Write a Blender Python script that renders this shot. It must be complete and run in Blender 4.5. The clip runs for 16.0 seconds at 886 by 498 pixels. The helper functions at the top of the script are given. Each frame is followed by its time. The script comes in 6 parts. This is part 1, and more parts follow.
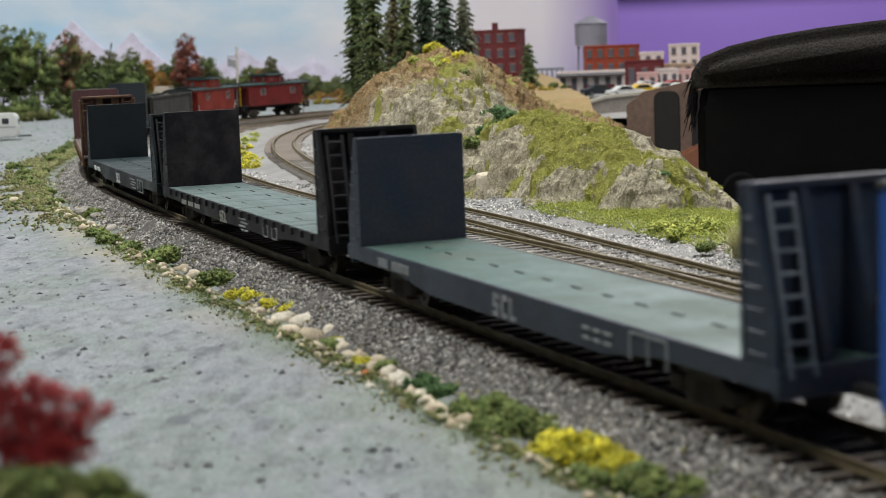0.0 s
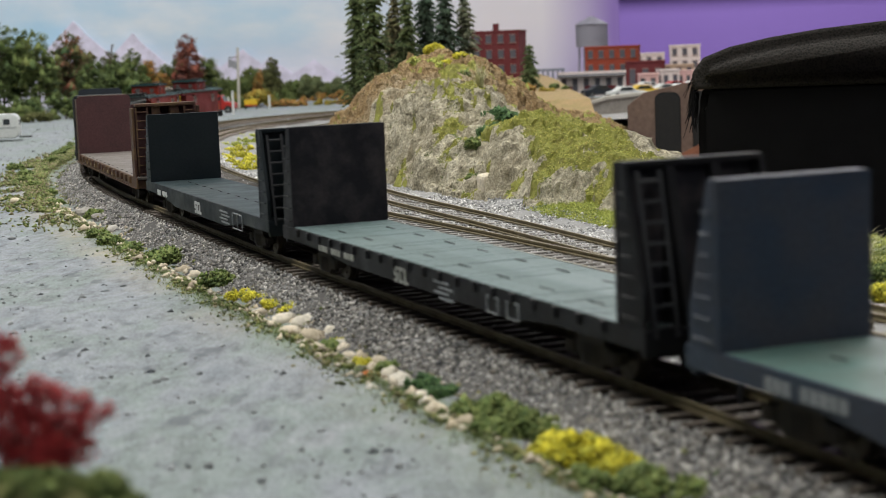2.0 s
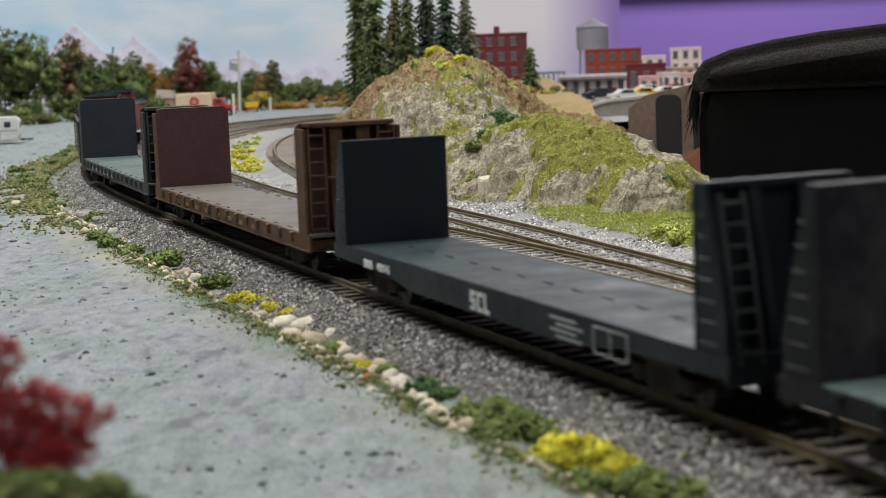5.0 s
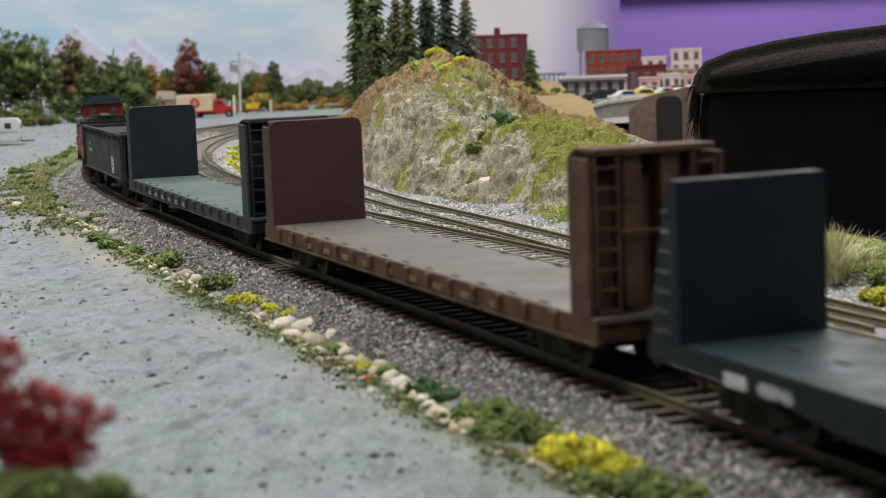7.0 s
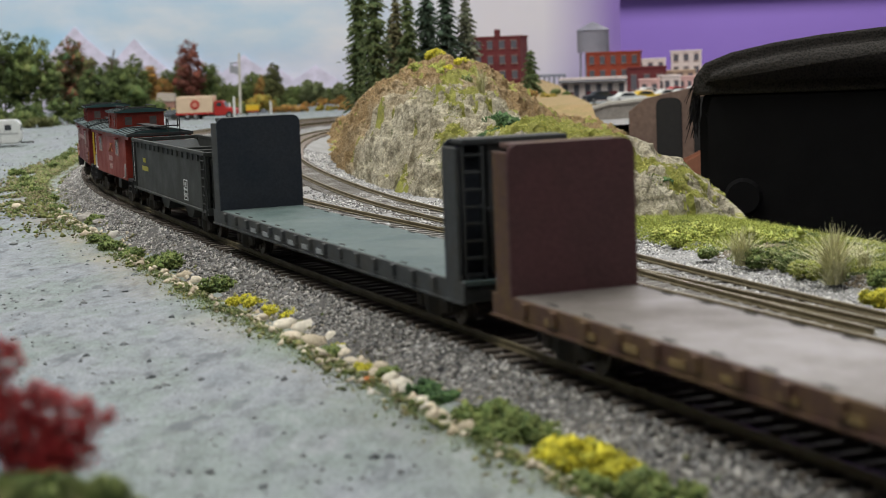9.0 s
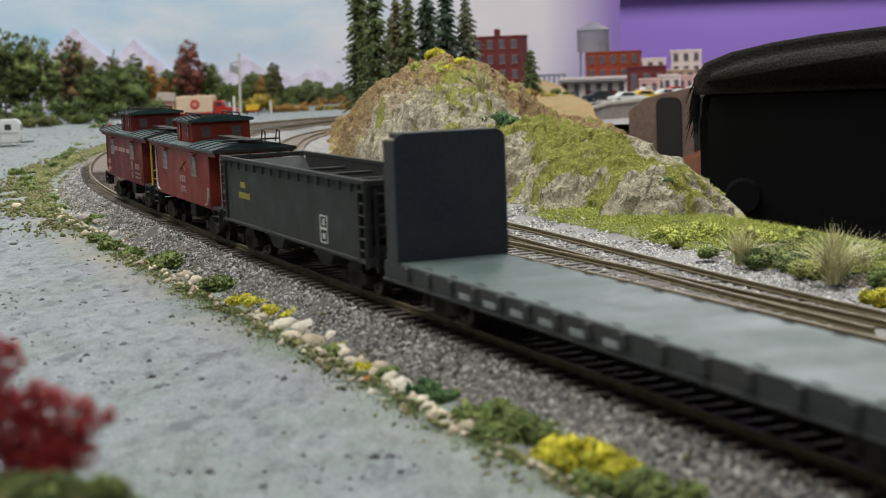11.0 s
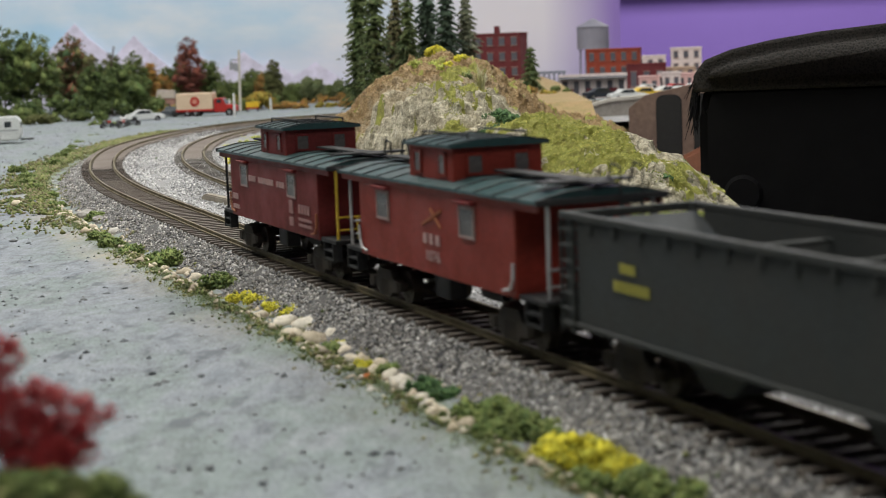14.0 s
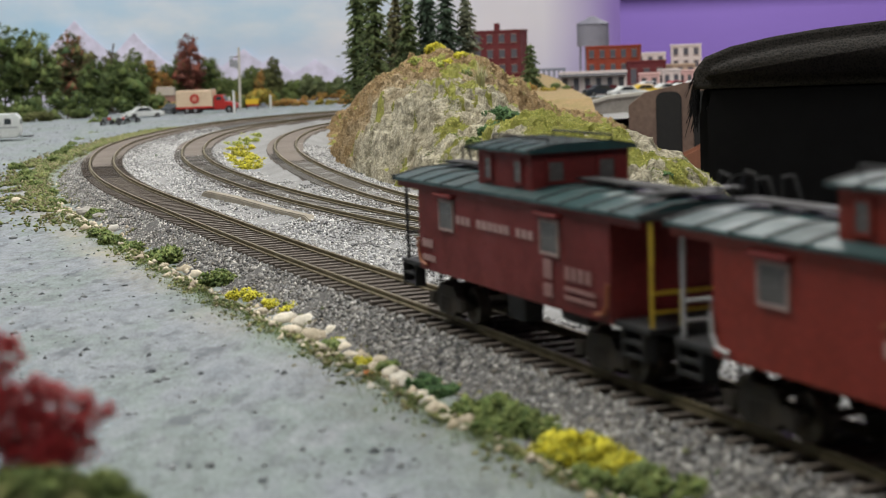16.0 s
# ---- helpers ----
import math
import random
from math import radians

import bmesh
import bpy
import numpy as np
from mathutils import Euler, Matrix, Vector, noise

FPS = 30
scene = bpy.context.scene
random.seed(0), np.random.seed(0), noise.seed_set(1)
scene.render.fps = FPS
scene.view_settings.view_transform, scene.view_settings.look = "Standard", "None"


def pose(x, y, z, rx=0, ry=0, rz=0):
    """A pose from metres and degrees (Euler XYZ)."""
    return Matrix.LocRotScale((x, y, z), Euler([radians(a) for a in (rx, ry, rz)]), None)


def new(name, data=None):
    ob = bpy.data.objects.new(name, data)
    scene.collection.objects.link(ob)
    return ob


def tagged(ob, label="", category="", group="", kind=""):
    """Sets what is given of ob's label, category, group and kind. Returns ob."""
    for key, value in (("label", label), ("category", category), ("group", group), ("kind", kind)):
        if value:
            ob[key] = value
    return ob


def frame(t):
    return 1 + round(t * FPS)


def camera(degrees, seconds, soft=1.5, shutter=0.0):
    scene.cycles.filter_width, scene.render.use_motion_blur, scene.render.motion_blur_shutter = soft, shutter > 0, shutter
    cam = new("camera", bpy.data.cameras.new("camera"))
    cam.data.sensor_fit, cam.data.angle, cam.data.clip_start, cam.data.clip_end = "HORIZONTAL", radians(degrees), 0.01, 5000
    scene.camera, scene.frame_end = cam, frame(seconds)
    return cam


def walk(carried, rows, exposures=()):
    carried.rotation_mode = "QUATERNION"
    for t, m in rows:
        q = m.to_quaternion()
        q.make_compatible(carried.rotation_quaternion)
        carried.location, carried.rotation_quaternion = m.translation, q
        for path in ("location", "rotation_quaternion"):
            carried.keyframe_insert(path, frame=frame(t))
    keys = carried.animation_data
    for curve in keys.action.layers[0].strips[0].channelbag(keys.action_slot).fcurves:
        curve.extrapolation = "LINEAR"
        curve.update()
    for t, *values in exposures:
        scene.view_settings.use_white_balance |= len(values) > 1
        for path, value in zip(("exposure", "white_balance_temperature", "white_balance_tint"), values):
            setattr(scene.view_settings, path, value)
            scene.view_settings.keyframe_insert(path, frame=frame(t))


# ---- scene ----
# Model railway layout at 1:87, metres. Rail tops are z = 0; the camera stands over the gravel road.
FOV = 30.49
cam = camera(FOV, 16.0, soft=0.6, shutter=0.5)
cam.data.dof.use_dof = True
cam.data.dof.focus_distance = 0.78
cam.data.dof.aperture_fstop = 32.0
EYE = (0.0, 0.0, 0.0738)
# seconds, turn to the left, tilt up: the hand's small drift, in degrees
DRIFT = [(0, -.070, -.020), (.5, -.060, -.018), (1, -.056, 0), (1.5, -.050, .002), (2, -.040, .012), (2.5, -.030, .040),
         (3, -.030, .060), (3.5, -.028, .088), (4, -.026, .100), (6.5, 0, .126), (7, 0, .154), (7.5, 0, .173),
         (8, 0, .185), (8.5, 0, .191), (9, 0, .211), (11.5, 0, .196), (12, 0, .188), (12.5, 0, .160), (13, 0, .150),
         (13.5, 0, .124), (14, 0, .100), (14.5, 0, .068), (15, 0, .040), (15.5, 0, .008), (16, 0, 0)]
walk(cam, [(t, pose(*EYE, 90 - 7.065 + up, 0, turn) @ pose(0, 0, 0, 0, 0, -2.241)) for t, turn, up in DRIFT])
scene.view_settings.exposure = 0.62

# ---- light: a train room under ceiling panels ----
world = bpy.data.worlds.new("room_air")
world.use_nodes = True
world.node_tree.nodes["Background"].inputs[0].default_value = (1, .97, .93, 1)
world.node_tree.nodes["Background"].inputs[1].default_value = 0.05
scene.world = world
CEILING = 1.35
LAMPS = [(-.75, 2.0, 13, .5, 1.3), (.75, 1.5, 14, .5, 1.3), (-.5, .5, 13, .5, 1.2), (1.0, 4.1, 30, 1.4, .5), (.6, -1.2, 10, .5, 1.2)]
for x, y, watts, sx, sy in LAMPS:
    lamp = bpy.data.lights.new("ceiling_lamp", "AREA")
    lamp.shape, lamp.size, lamp.size_y, lamp.energy, lamp.color = "RECTANGLE", sx, sy, watts, (1.0, .975, .92)
    new("ceiling_lamp", lamp).matrix_world = pose(x, y, CEILING - .03)


# ---- materials ----
def nodes_of(name):
    m = bpy.data.materials.new(name)
    m.use_nodes = True
    nt = m.node_tree
    return m, nt, nt.nodes["Principled BSDF"]


def ramp(nt, source, stops):
    r = nt.nodes.new("ShaderNodeValToRGB")
    e = r.color_ramp.elements
    while len(e) < len(stops):
        e.new(.5)
    for k, (pos, col) in enumerate(stops):
        e[k].position, e[k].color = pos, (*col, 1)
    nt.links.new(source, r.inputs[0])
    return r.outputs[0]


def noise_of(nt, scale, detail=6, rough=.6, coords=None, stretch=None):
    n = nt.nodes.new("ShaderNodeTexNoise")
    n.inputs["Scale"].default_value, n.inputs["Detail"].default_value, n.inputs["Roughness"].default_value = scale, detail, rough
    if coords is None:
        coords = nt.nodes.new("ShaderNodeTexCoord").outputs["Object"]
    if stretch:
        mp = nt.nodes.new("ShaderNodeMapping")
        mp.inputs["Scale"].default_value = stretch
        nt.links.new(coords, mp.inputs[0])
        coords = mp.outputs[0]
    nt.links.new(coords, n.inputs["Vector"])
    return n.outputs["Fac"]


def mixed(nt, fac, a, b, how="MIX"):
    n = nt.nodes.new("ShaderNodeMix")
    n.data_type, n.blend_type = "RGBA", how
    for sock, v in ((n.inputs[0], fac), (n.inputs[6], a), (n.inputs[7], b)):
        if hasattr(v, "is_linked"):
            nt.links.new(v, sock)
        elif isinstance(v, tuple):
            sock.default_value = (*v, 1)
        else:
            sock.default_value = v
    return n.outputs[2]


def bump(nt, bsdf, height, strength, distance):
    b = nt.nodes.new("ShaderNodeBump")
    b.inputs["Strength"].default_value, b.inputs["Distance"].default_value = strength, distance
    nt.links.new(height, b.inputs["Height"])
    nt.links.new(b.outputs[0], bsdf.inputs["Normal"])


def painted(name, col, dirt, rough=.55, scale=60, amount=.5, fine=900, metal=0.0, relief=.0002, spec=.22):
    """Weathered model paint: colour, broad dirt and fine speckle."""
    m, nt, b = nodes_of(name)
    broad, grain = noise_of(nt, scale, 5), noise_of(nt, fine, 3)
    mask = ramp(nt, broad, [(.42, (0, 0, 0)), (.72, (amount,) * 3)])
    c = mixed(nt, mask, col, dirt)
    c = mixed(nt, .35, c, ramp(nt, grain, [(.3, (.45,) * 3), (.7, (1.4,) * 3)]), "MULTIPLY")
    nt.links.new(c, b.inputs["Base Color"])
    nt.links.new(ramp(nt, broad, [(.3, (rough - .12,) * 3), (.7, (min(1, rough + .2),) * 3)]), b.inputs["Roughness"])
    b.inputs["Metallic"].default_value = metal
    b.inputs["Specular IOR Level"].default_value = spec
    bump(nt, b, grain, .25, relief)
    return m


def bits(name, cols, rough=.9):
    """Loose bits (stones, foam, leaves): each bit takes its own colour."""
    m, nt, b = nodes_of(name)
    g = nt.nodes.new("ShaderNodeNewGeometry")
    stops = [(k / max(1, len(cols) - 1), c) for k, c in enumerate(cols)]
    c = ramp(nt, g.outputs["Random Per Island"], stops)
    n = noise_of(nt, 700, 3)
    c = mixed(nt, .4, c, ramp(nt, n, [(.3, (.5,) * 3), (.7, (1.4,) * 3)]), "MULTIPLY")
    patch = noise_of(nt, 25, 4)
    c = mixed(nt, .5, c, ramp(nt, patch, [(.3, (.6,) * 3), (.7, (1.3,) * 3)]), "MULTIPLY")
    nt.links.new(c, b.inputs["Base Color"])
    b.inputs["Roughness"].default_value = rough
    return m


def plain(name, col, rough=.6, metal=0.0):
    m, nt, b = nodes_of(name)
    n = noise_of(nt, 300, 4)
    nt.links.new(mixed(nt, .3, col, ramp(nt, n, [(.3, (.5,) * 3), (.7, (1.4,) * 3)]), "MULTIPLY"), b.inputs["Base Color"])
    b.inputs["Roughness"].default_value, b.inputs["Metallic"].default_value = rough, metal
    return m


def ground_material():
    """Gravel road: dull blue-grey with green and tan blotches, coarse mottling and dark flecks."""
    m, nt, b = nodes_of("road_gravel")
    co = nt.nodes.new("ShaderNodeTexCoord").outputs["Object"]
    # the spread gravel was raked along the road, so its blotches are longer that way
    raked = (1, .42, 1)
    broad, mid, fine = noise_of(nt, 26, 6, .65, co, raked), noise_of(nt, 210, 5, .7, co, raked), noise_of(nt, 1100, 4, .7, co, (1, .6, 1))
    c = ramp(nt, broad, [(.28, (.165, .192, .218)), (.45, (.225, .248, .274)), (.56, (.188, .226, .222)), (.66, (.232, .252, .272)), (.78, (.255, .252, .24))])
    c = mixed(nt, .75, c, ramp(nt, mid, [(.28, (.40,) * 3), (.46, (.92,) * 3), (.72, (1.32,) * 3)]), "MULTIPLY")
    c = mixed(nt, .65, c, ramp(nt, fine, [(.3, (.40,) * 3), (.6, (1.2,) * 3)]), "MULTIPLY")
    fleck = noise_of(nt, 120, 5, .62, co, raked)
    c = mixed(nt, ramp(nt, fleck, [(.57, (0,) * 3), (.68, (.72,) * 3)]), c, (.085, .095, .11))
    moss = noise_of(nt, 48, 6, .7, co, raked)
    c = mixed(nt, ramp(nt, moss, [(.62, (0,) * 3), (.76, (.4,) * 3)]), c, (.16, .20, .12))
    for name, col in (("turf", (.135, .185, .075)), ("tan_grit", (.36, .315, .22))):
        at = nt.nodes.new("ShaderNodeAttribute")
        at.attribute_name = name
        thin = nt.nodes.new("ShaderNodeMath")
        thin.operation = "MULTIPLY"
        nt.links.new(at.outputs["Fac"], thin.inputs[0])
        nt.links.new(ramp(nt, noise_of(nt, 300 if name == "turf" else 420, 5, .75, co), [(.36, (.15,) * 3), (.60, (1,) * 3)]), thin.inputs[1])
        c = mixed(nt, thin.outputs[0], c, col)
    nt.links.new(c, b.inputs["Base Color"])
    b.inputs["Roughness"].default_value = .95
    bump(nt, b, mid, .6, .0012)
    return m


def rock_material():
    m, nt, b = nodes_of("plaster_rock")
    co = nt.nodes.new("ShaderNodeTexCoord").outputs["Object"]
    broad, mid, fine = noise_of(nt, 16, 6, .6, co), noise_of(nt, 130, 6, .65, co), noise_of(nt, 700, 5, .7, co)
    c = ramp(nt, mid, [(.27, (.16, .14, .09)), (.42, (.44, .40, .29)), (.56, (.66, .61, .46)), (.78, (.80, .76, .62))])
    cracks = nt.nodes.new("ShaderNodeTexVoronoi")
    cracks.feature = "DISTANCE_TO_EDGE"
    cracks.inputs["Scale"].default_value = 95
    warp = nt.nodes.new("ShaderNodeVectorMath")
    warp.operation = "MULTIPLY_ADD"
    wn = nt.nodes.new("ShaderNodeTexNoise")
    wn.inputs["Scale"].default_value, wn.inputs["Detail"].default_value = 60, 4
    nt.links.new(co, wn.inputs["Vector"])
    nt.links.new(wn.outputs["Color"], warp.inputs[0])
    warp.inputs[1].default_value = (.030, .030, .016)
    nt.links.new(co, warp.inputs[2])
    nt.links.new(warp.outputs[0], cracks.inputs["Vector"])
    crack = ramp(nt, cracks.outputs["Distance"], [(.0, (.22,) * 3), (.10, (.75,) * 3), (.25, (1.0,) * 3)])
    c = mixed(nt, .35, c, crack, "MULTIPLY")
    c = mixed(nt, .85, c, ramp(nt, fine, [(.32, (.38,) * 3), (.60, (1.25,) * 3)]), "MULTIPLY")
    c = mixed(nt, ramp(nt, broad, [(.5, (0,) * 3), (.72, (.4,) * 3)]), c, (.36, .30, .19))
    g = nt.nodes.new("ShaderNodeNewGeometry")
    sep = nt.nodes.new("ShaderNodeSeparateXYZ")
    nt.links.new(g.outputs["Normal"], sep.inputs[0])
    add = nt.nodes.new("ShaderNodeMath")
    add.operation = "MULTIPLY_ADD"
    nt.links.new(mid, add.inputs[0])
    add.inputs[1].default_value = .9
    nt.links.new(sep.outputs[2], add.inputs[2])
    where = nt.nodes.new("ShaderNodeSeparateXYZ")
    nt.links.new(co, where.inputs[0])
    lush = nt.nodes.new("ShaderNodeMapRange")
    nt.links.new(where.outputs[0], lush.inputs[0])
    lush.inputs[1].default_value, lush.inputs[2].default_value, lush.inputs[4].default_value = .015, .06, .24
    more = nt.nodes.new("ShaderNodeMath")
    nt.links.new(add.outputs[0], more.inputs[0])
    nt.links.new(lush.outputs[0], more.inputs[1])
    moss = ramp(nt, more.outputs[0], [(1.18, (0,) * 3), (1.48, (.55,) * 3)])
    mosscol = ramp(nt, fine, [(.3, (.08, .12, .025)), (.5, (.20, .24, .05)), (.7, (.33, .35, .085))])
    c = mixed(nt, moss, c, mosscol)
    # bare brown earth on the far west flank of the hill
    p = nt.nodes.new("ShaderNodeSeparateXYZ")
    nt.links.new(co, p.inputs[0])
    west = nt.nodes.new("ShaderNodeMath")
    west.operation = "MULTIPLY_ADD"
    nt.links.new(broad, west.inputs[0])
    west.inputs[1].default_value = .25
    nt.links.new(p.outputs[1], west.inputs[2])
    earth = ramp(nt, fine, [(.3, (.15, .095, .04)), (.5, (.32, .215, .10)), (.7, (.48, .36, .20))])
    wm = nt.nodes.new("ShaderNodeMapRange")
    nt.links.new(west.outputs[0], wm.inputs[0])
    wm.inputs[1].default_value, wm.inputs[2].default_value = 1.20, 1.32
    c = mixed(nt, wm.outputs[0], c, earth)
    nt.links.new(c, b.inputs["Base Color"])
    b.inputs["Roughness"].default_value = .95
    relief = mixed(nt, .3, mixed(nt, .55, mid, fine), crack, "MULTIPLY")
    bump(nt, b, relief, 1.0, .0045)
    return m


def sky_material():
    """The painted backdrop: pale blue sky with soft clouds, whiter to the east, violet at its end."""
    m, nt, b = nodes_of("painted_sky")
    co = nt.nodes.new("ShaderNodeTexCoord").outputs["Object"]
    n = noise_of(nt, 3.2, 5, .55, co, (1, 1, 2.6))
    c = ramp(nt, n, [(.36, (.44, .65, .83)), (.50, (.60, .72, .84)), (.64, (.80, .82, .86))])
    p = nt.nodes.new("ShaderNodeSeparateXYZ")
    nt.links.new(co, p.inputs[0])
    e = nt.nodes.new("ShaderNodeMapRange")
    nt.links.new(p.outputs[0], e.inputs[0])
    e.inputs[1].default_value, e.inputs[2].default_value = -.25, .1
    c = mixed(nt, e.outputs[0], c, (.74, .72, .79))
    z = nt.nodes.new("ShaderNodeMapRange")
    nt.links.new(p.outputs[2], z.inputs[0])
    z.inputs[1].default_value, z.inputs[2].default_value = .12, .0
    z.inputs[4].default_value = .6
    c = mixed(nt, z.outputs[0], c, (.62, .59, .76))
    v = nt.nodes.new("ShaderNodeMapRange")
    nt.links.new(p.outputs[0], v.inputs[0])
    v.inputs[1].default_value, v.inputs[2].default_value = .20, .33
    c = mixed(nt, v.outputs[0], c, (.27, .18, .50))
    nt.links.new(c, b.inputs["Base Color"])
    b.inputs["Roughness"].default_value = .9
    return m


M_ROAD, M_ROCK, M_SKY = ground_material(), rock_material(), sky_material()
M_BALLAST = bits("dark_ballast", [(.035, .035, .036), (.12, .118, .113), (.24, .232, .216), (.08, .08, .081), (.46, .46, .445), (.17, .155, .13), (.29, .292, .296), (.055, .057, .063), (.66, .64, .60), (.14, .128, .11)])
M_BALLAST_LIGHT = bits("pale_ballast", [(.09, .09, .094), (.34, .345, .35), (.52, .525, .53), (.17, .172, .18), (.72, .72, .71), (.42, .415, .395), (.12, .12, .124), (.60, .595, .575)])
M_BED = painted("ballast_bed", (.09, .088, .085), (.15, .146, .14), .95, 40, .6, 800, relief=.0006)
M_BED_LIGHT = painted("pale_bed", (.27, .272, .272), (.17, .168, .165), .95, 30, .6, 800, relief=.0006)
M_RAIL = painted("rusty_rail", (.15, .125, .072), (.10, .082, .052), .55, 120, .6, 900, .1)
M_RAILTOP = painted("worn_railhead", (.24, .205, .13), (.17, .145, .095), .4, 90, .5, 900, .4)
M_TIE = bits("dark_tie", [(.055, .043, .034), (.085, .068, .055), (.115, .095, .078), (.05, .043, .038)], .8)
M_TIE_PALE = bits("dusty_tie", [(.07, .062, .055), (.13, .12, .11), (.19, .18, .165), (.10, .09, .08)], .85)
M_INFILL = painted("muddy_track_bed", (.175, .15, .13), (.12, .10, .088), .9, 30, .5, 700)
M_SOIL = painted("mossy_soil", (.15, .16, .06), (.10, .085, .05), .95, 60, .7, 600, relief=.0008)
M_GREEN = bits("green_foam", [(.05, .09, .02), (.12, .17, .04), (.20, .24, .07), (.08, .12, .04)])
M_DKGREEN = bits("dark_green_foam", [(.025, .065, .02), (.05, .115, .035), (.09, .16, .05)])
M_YELLOW = bits("yellow_foam", [(.50, .44, .02), (.62, .56, .04), (.40, .38, .03), (.30, .32, .04)])
M_LIME = bits("lime_moss", [(.22, .28, .05), (.38, .43, .09), (.50, .52, .13), (.15, .21, .035)])
M_HILLMOSS = bits("hill_moss", [(.22, .25, .05), (.36, .37, .075), (.52, .51, .14), (.14, .17, .04), (.42, .37, .09), (.28, .31, .06)])
M_PALE = bits("pale_pebble", [(.45, .38, .27), (.60, .52, .39), (.70, .63, .50), (.36, .30, .22), (.52, .47, .38)])
M_PURPLE = painted("purple_wall", (.215, .135, .45), (.20, .125, .425), .7, 1.5, .5, 1500)
M_WALL = painted("plain_wall", (.55, .54, .56), (.48, .47, .5), .9, 2, .5, 40)
M_CEIL = painted("ceiling_board", (.75, .75, .75), (.68, .68, .68), .9, 2, .5, 40)
M_CARPET = painted("grey_carpet", (.10, .10, .11), (.07, .07, .08), .95, 8, .5, 200)
M_MOUNT = painted("violet_mountain_paint", (.70, .67, .83), (.73, .71, .85), .9, 8, .6, 60)
M_STEEL = painted("black_steel", (.022, .023, .025), (.05, .047, .043), .6, 90, .6)
M_WHITE = plain("white_lettering", (.62, .64, .64))
M_YELLOW_PAINT = plain("yellow_paint", (.62, .42, .03), .5)


# ---- building helpers ----
def part(name, bm, material, parent=None, label=""):
    me = bpy.data.meshes.new(name)
    bm.normal_update()
    bm.to_mesh(me)
    bm.free()
    me.materials.append(material)
    ob = new(name, me)
    if parent:
        ob.parent = parent
    if label:
        ob["label"] = label
    return ob


def shared(name, ob, parent, m):
    """Another piece on the same mesh."""
    o = new(name, ob.data)
    o.parent = parent
    o.matrix_basis = m
    return o


def thing(name, label, category, group="", m=None):
    ob = new(name)
    ob.empty_display_size = .01
    if m:
        ob.matrix_basis = m
    return tagged(ob, label, category, group)


def box(bm, c, s, bev=0.0, m=None):
    r = bmesh.ops.create_cube(bm, size=1)
    for v in r["verts"]:
        v.co = Vector((v.co.x * s[0] + c[0], v.co.y * s[1] + c[1], v.co.z * s[2] + c[2]))
        if m:
            v.co = m @ v.co
    if bev:
        edges = list({e for v in r["verts"] for e in v.link_edges})
        bmesh.ops.bevel(bm, geom=edges, offset=bev, segments=2, affect="EDGES", profile=.5)
    return bm


def boxed(c, s, bev=0.0):
    return box(bmesh.new(), c, s, bev)


def rod(bm, a, b, r, seg=8, r2=None):
    a, b = Vector(a), Vector(b)
    m = Matrix.Translation((a + b) / 2) @ (b - a).to_track_quat("Z", "Y").to_matrix().to_4x4()
    bmesh.ops.create_cone(bm, cap_ends=True, segments=seg, radius1=r, radius2=r if r2 is None else r2, depth=(b - a).length, matrix=m)
    return bm


def bent(bm, pts, r, seg=6):
    for a, b in zip(pts[:-1], pts[1:]):
        rod(bm, a, b, r, seg)
    return bm


def prism(pts, axis, lo, hi, bev=0.0):
    """A flat outline pushed along an axis (0 x, 1 y, 2 z) from lo to hi."""
    bm = bmesh.new()

    def at(u, v, w):
        return [(w, u, v), (u, w, v), (u, v, w)][axis]
    a = [bm.verts.new(at(u, v, lo)) for u, v in pts]
    b = [bm.verts.new(at(u, v, hi)) for u, v in pts]
    bm.faces.new(a)
    bm.faces.new(list(reversed(b)))
    for k in range(len(pts)):
        n = (k + 1) % len(pts)
        bm.faces.new((a[k], b[k], b[n], a[n]))
    bmesh.ops.recalc_face_normals(bm, faces=bm.faces)
    if bev:
        bmesh.ops.bevel(bm, geom=list(bm.edges), offset=bev, segments=2, affect="EDGES")
    return bm


def mesh_of(name, verts, faces, material, smooth=False):
    me = bpy.data.meshes.new(name)
    me.from_pydata(verts, [], faces)
    me.materials.append(material)
    if smooth:
        me.polygons.foreach_set("use_smooth", [True] * len(me.polygons))
    me.update()
    return new(name, me)


OCTA = np.array([(1, 0, 0), (-1, 0, 0), (0, 1, 0), (0, -1, 0), (0, 0, 1), (0, 0, -1)], float)
OCTA_F = np.array([(0, 2, 4), (2, 1, 4), (1, 3, 4), (3, 0, 4), (2, 0, 5), (1, 2, 5), (3, 1, 5), (0, 3, 5)])


TETRA = np.array([(.94, 0, -.33), (-.47, .82, -.33), (-.47, -.82, -.33), (0, 0, 1)], float) * 1.3
TETRA_F = np.array([(0, 2, 1), (0, 1, 3), (1, 2, 3), (2, 0, 3)])


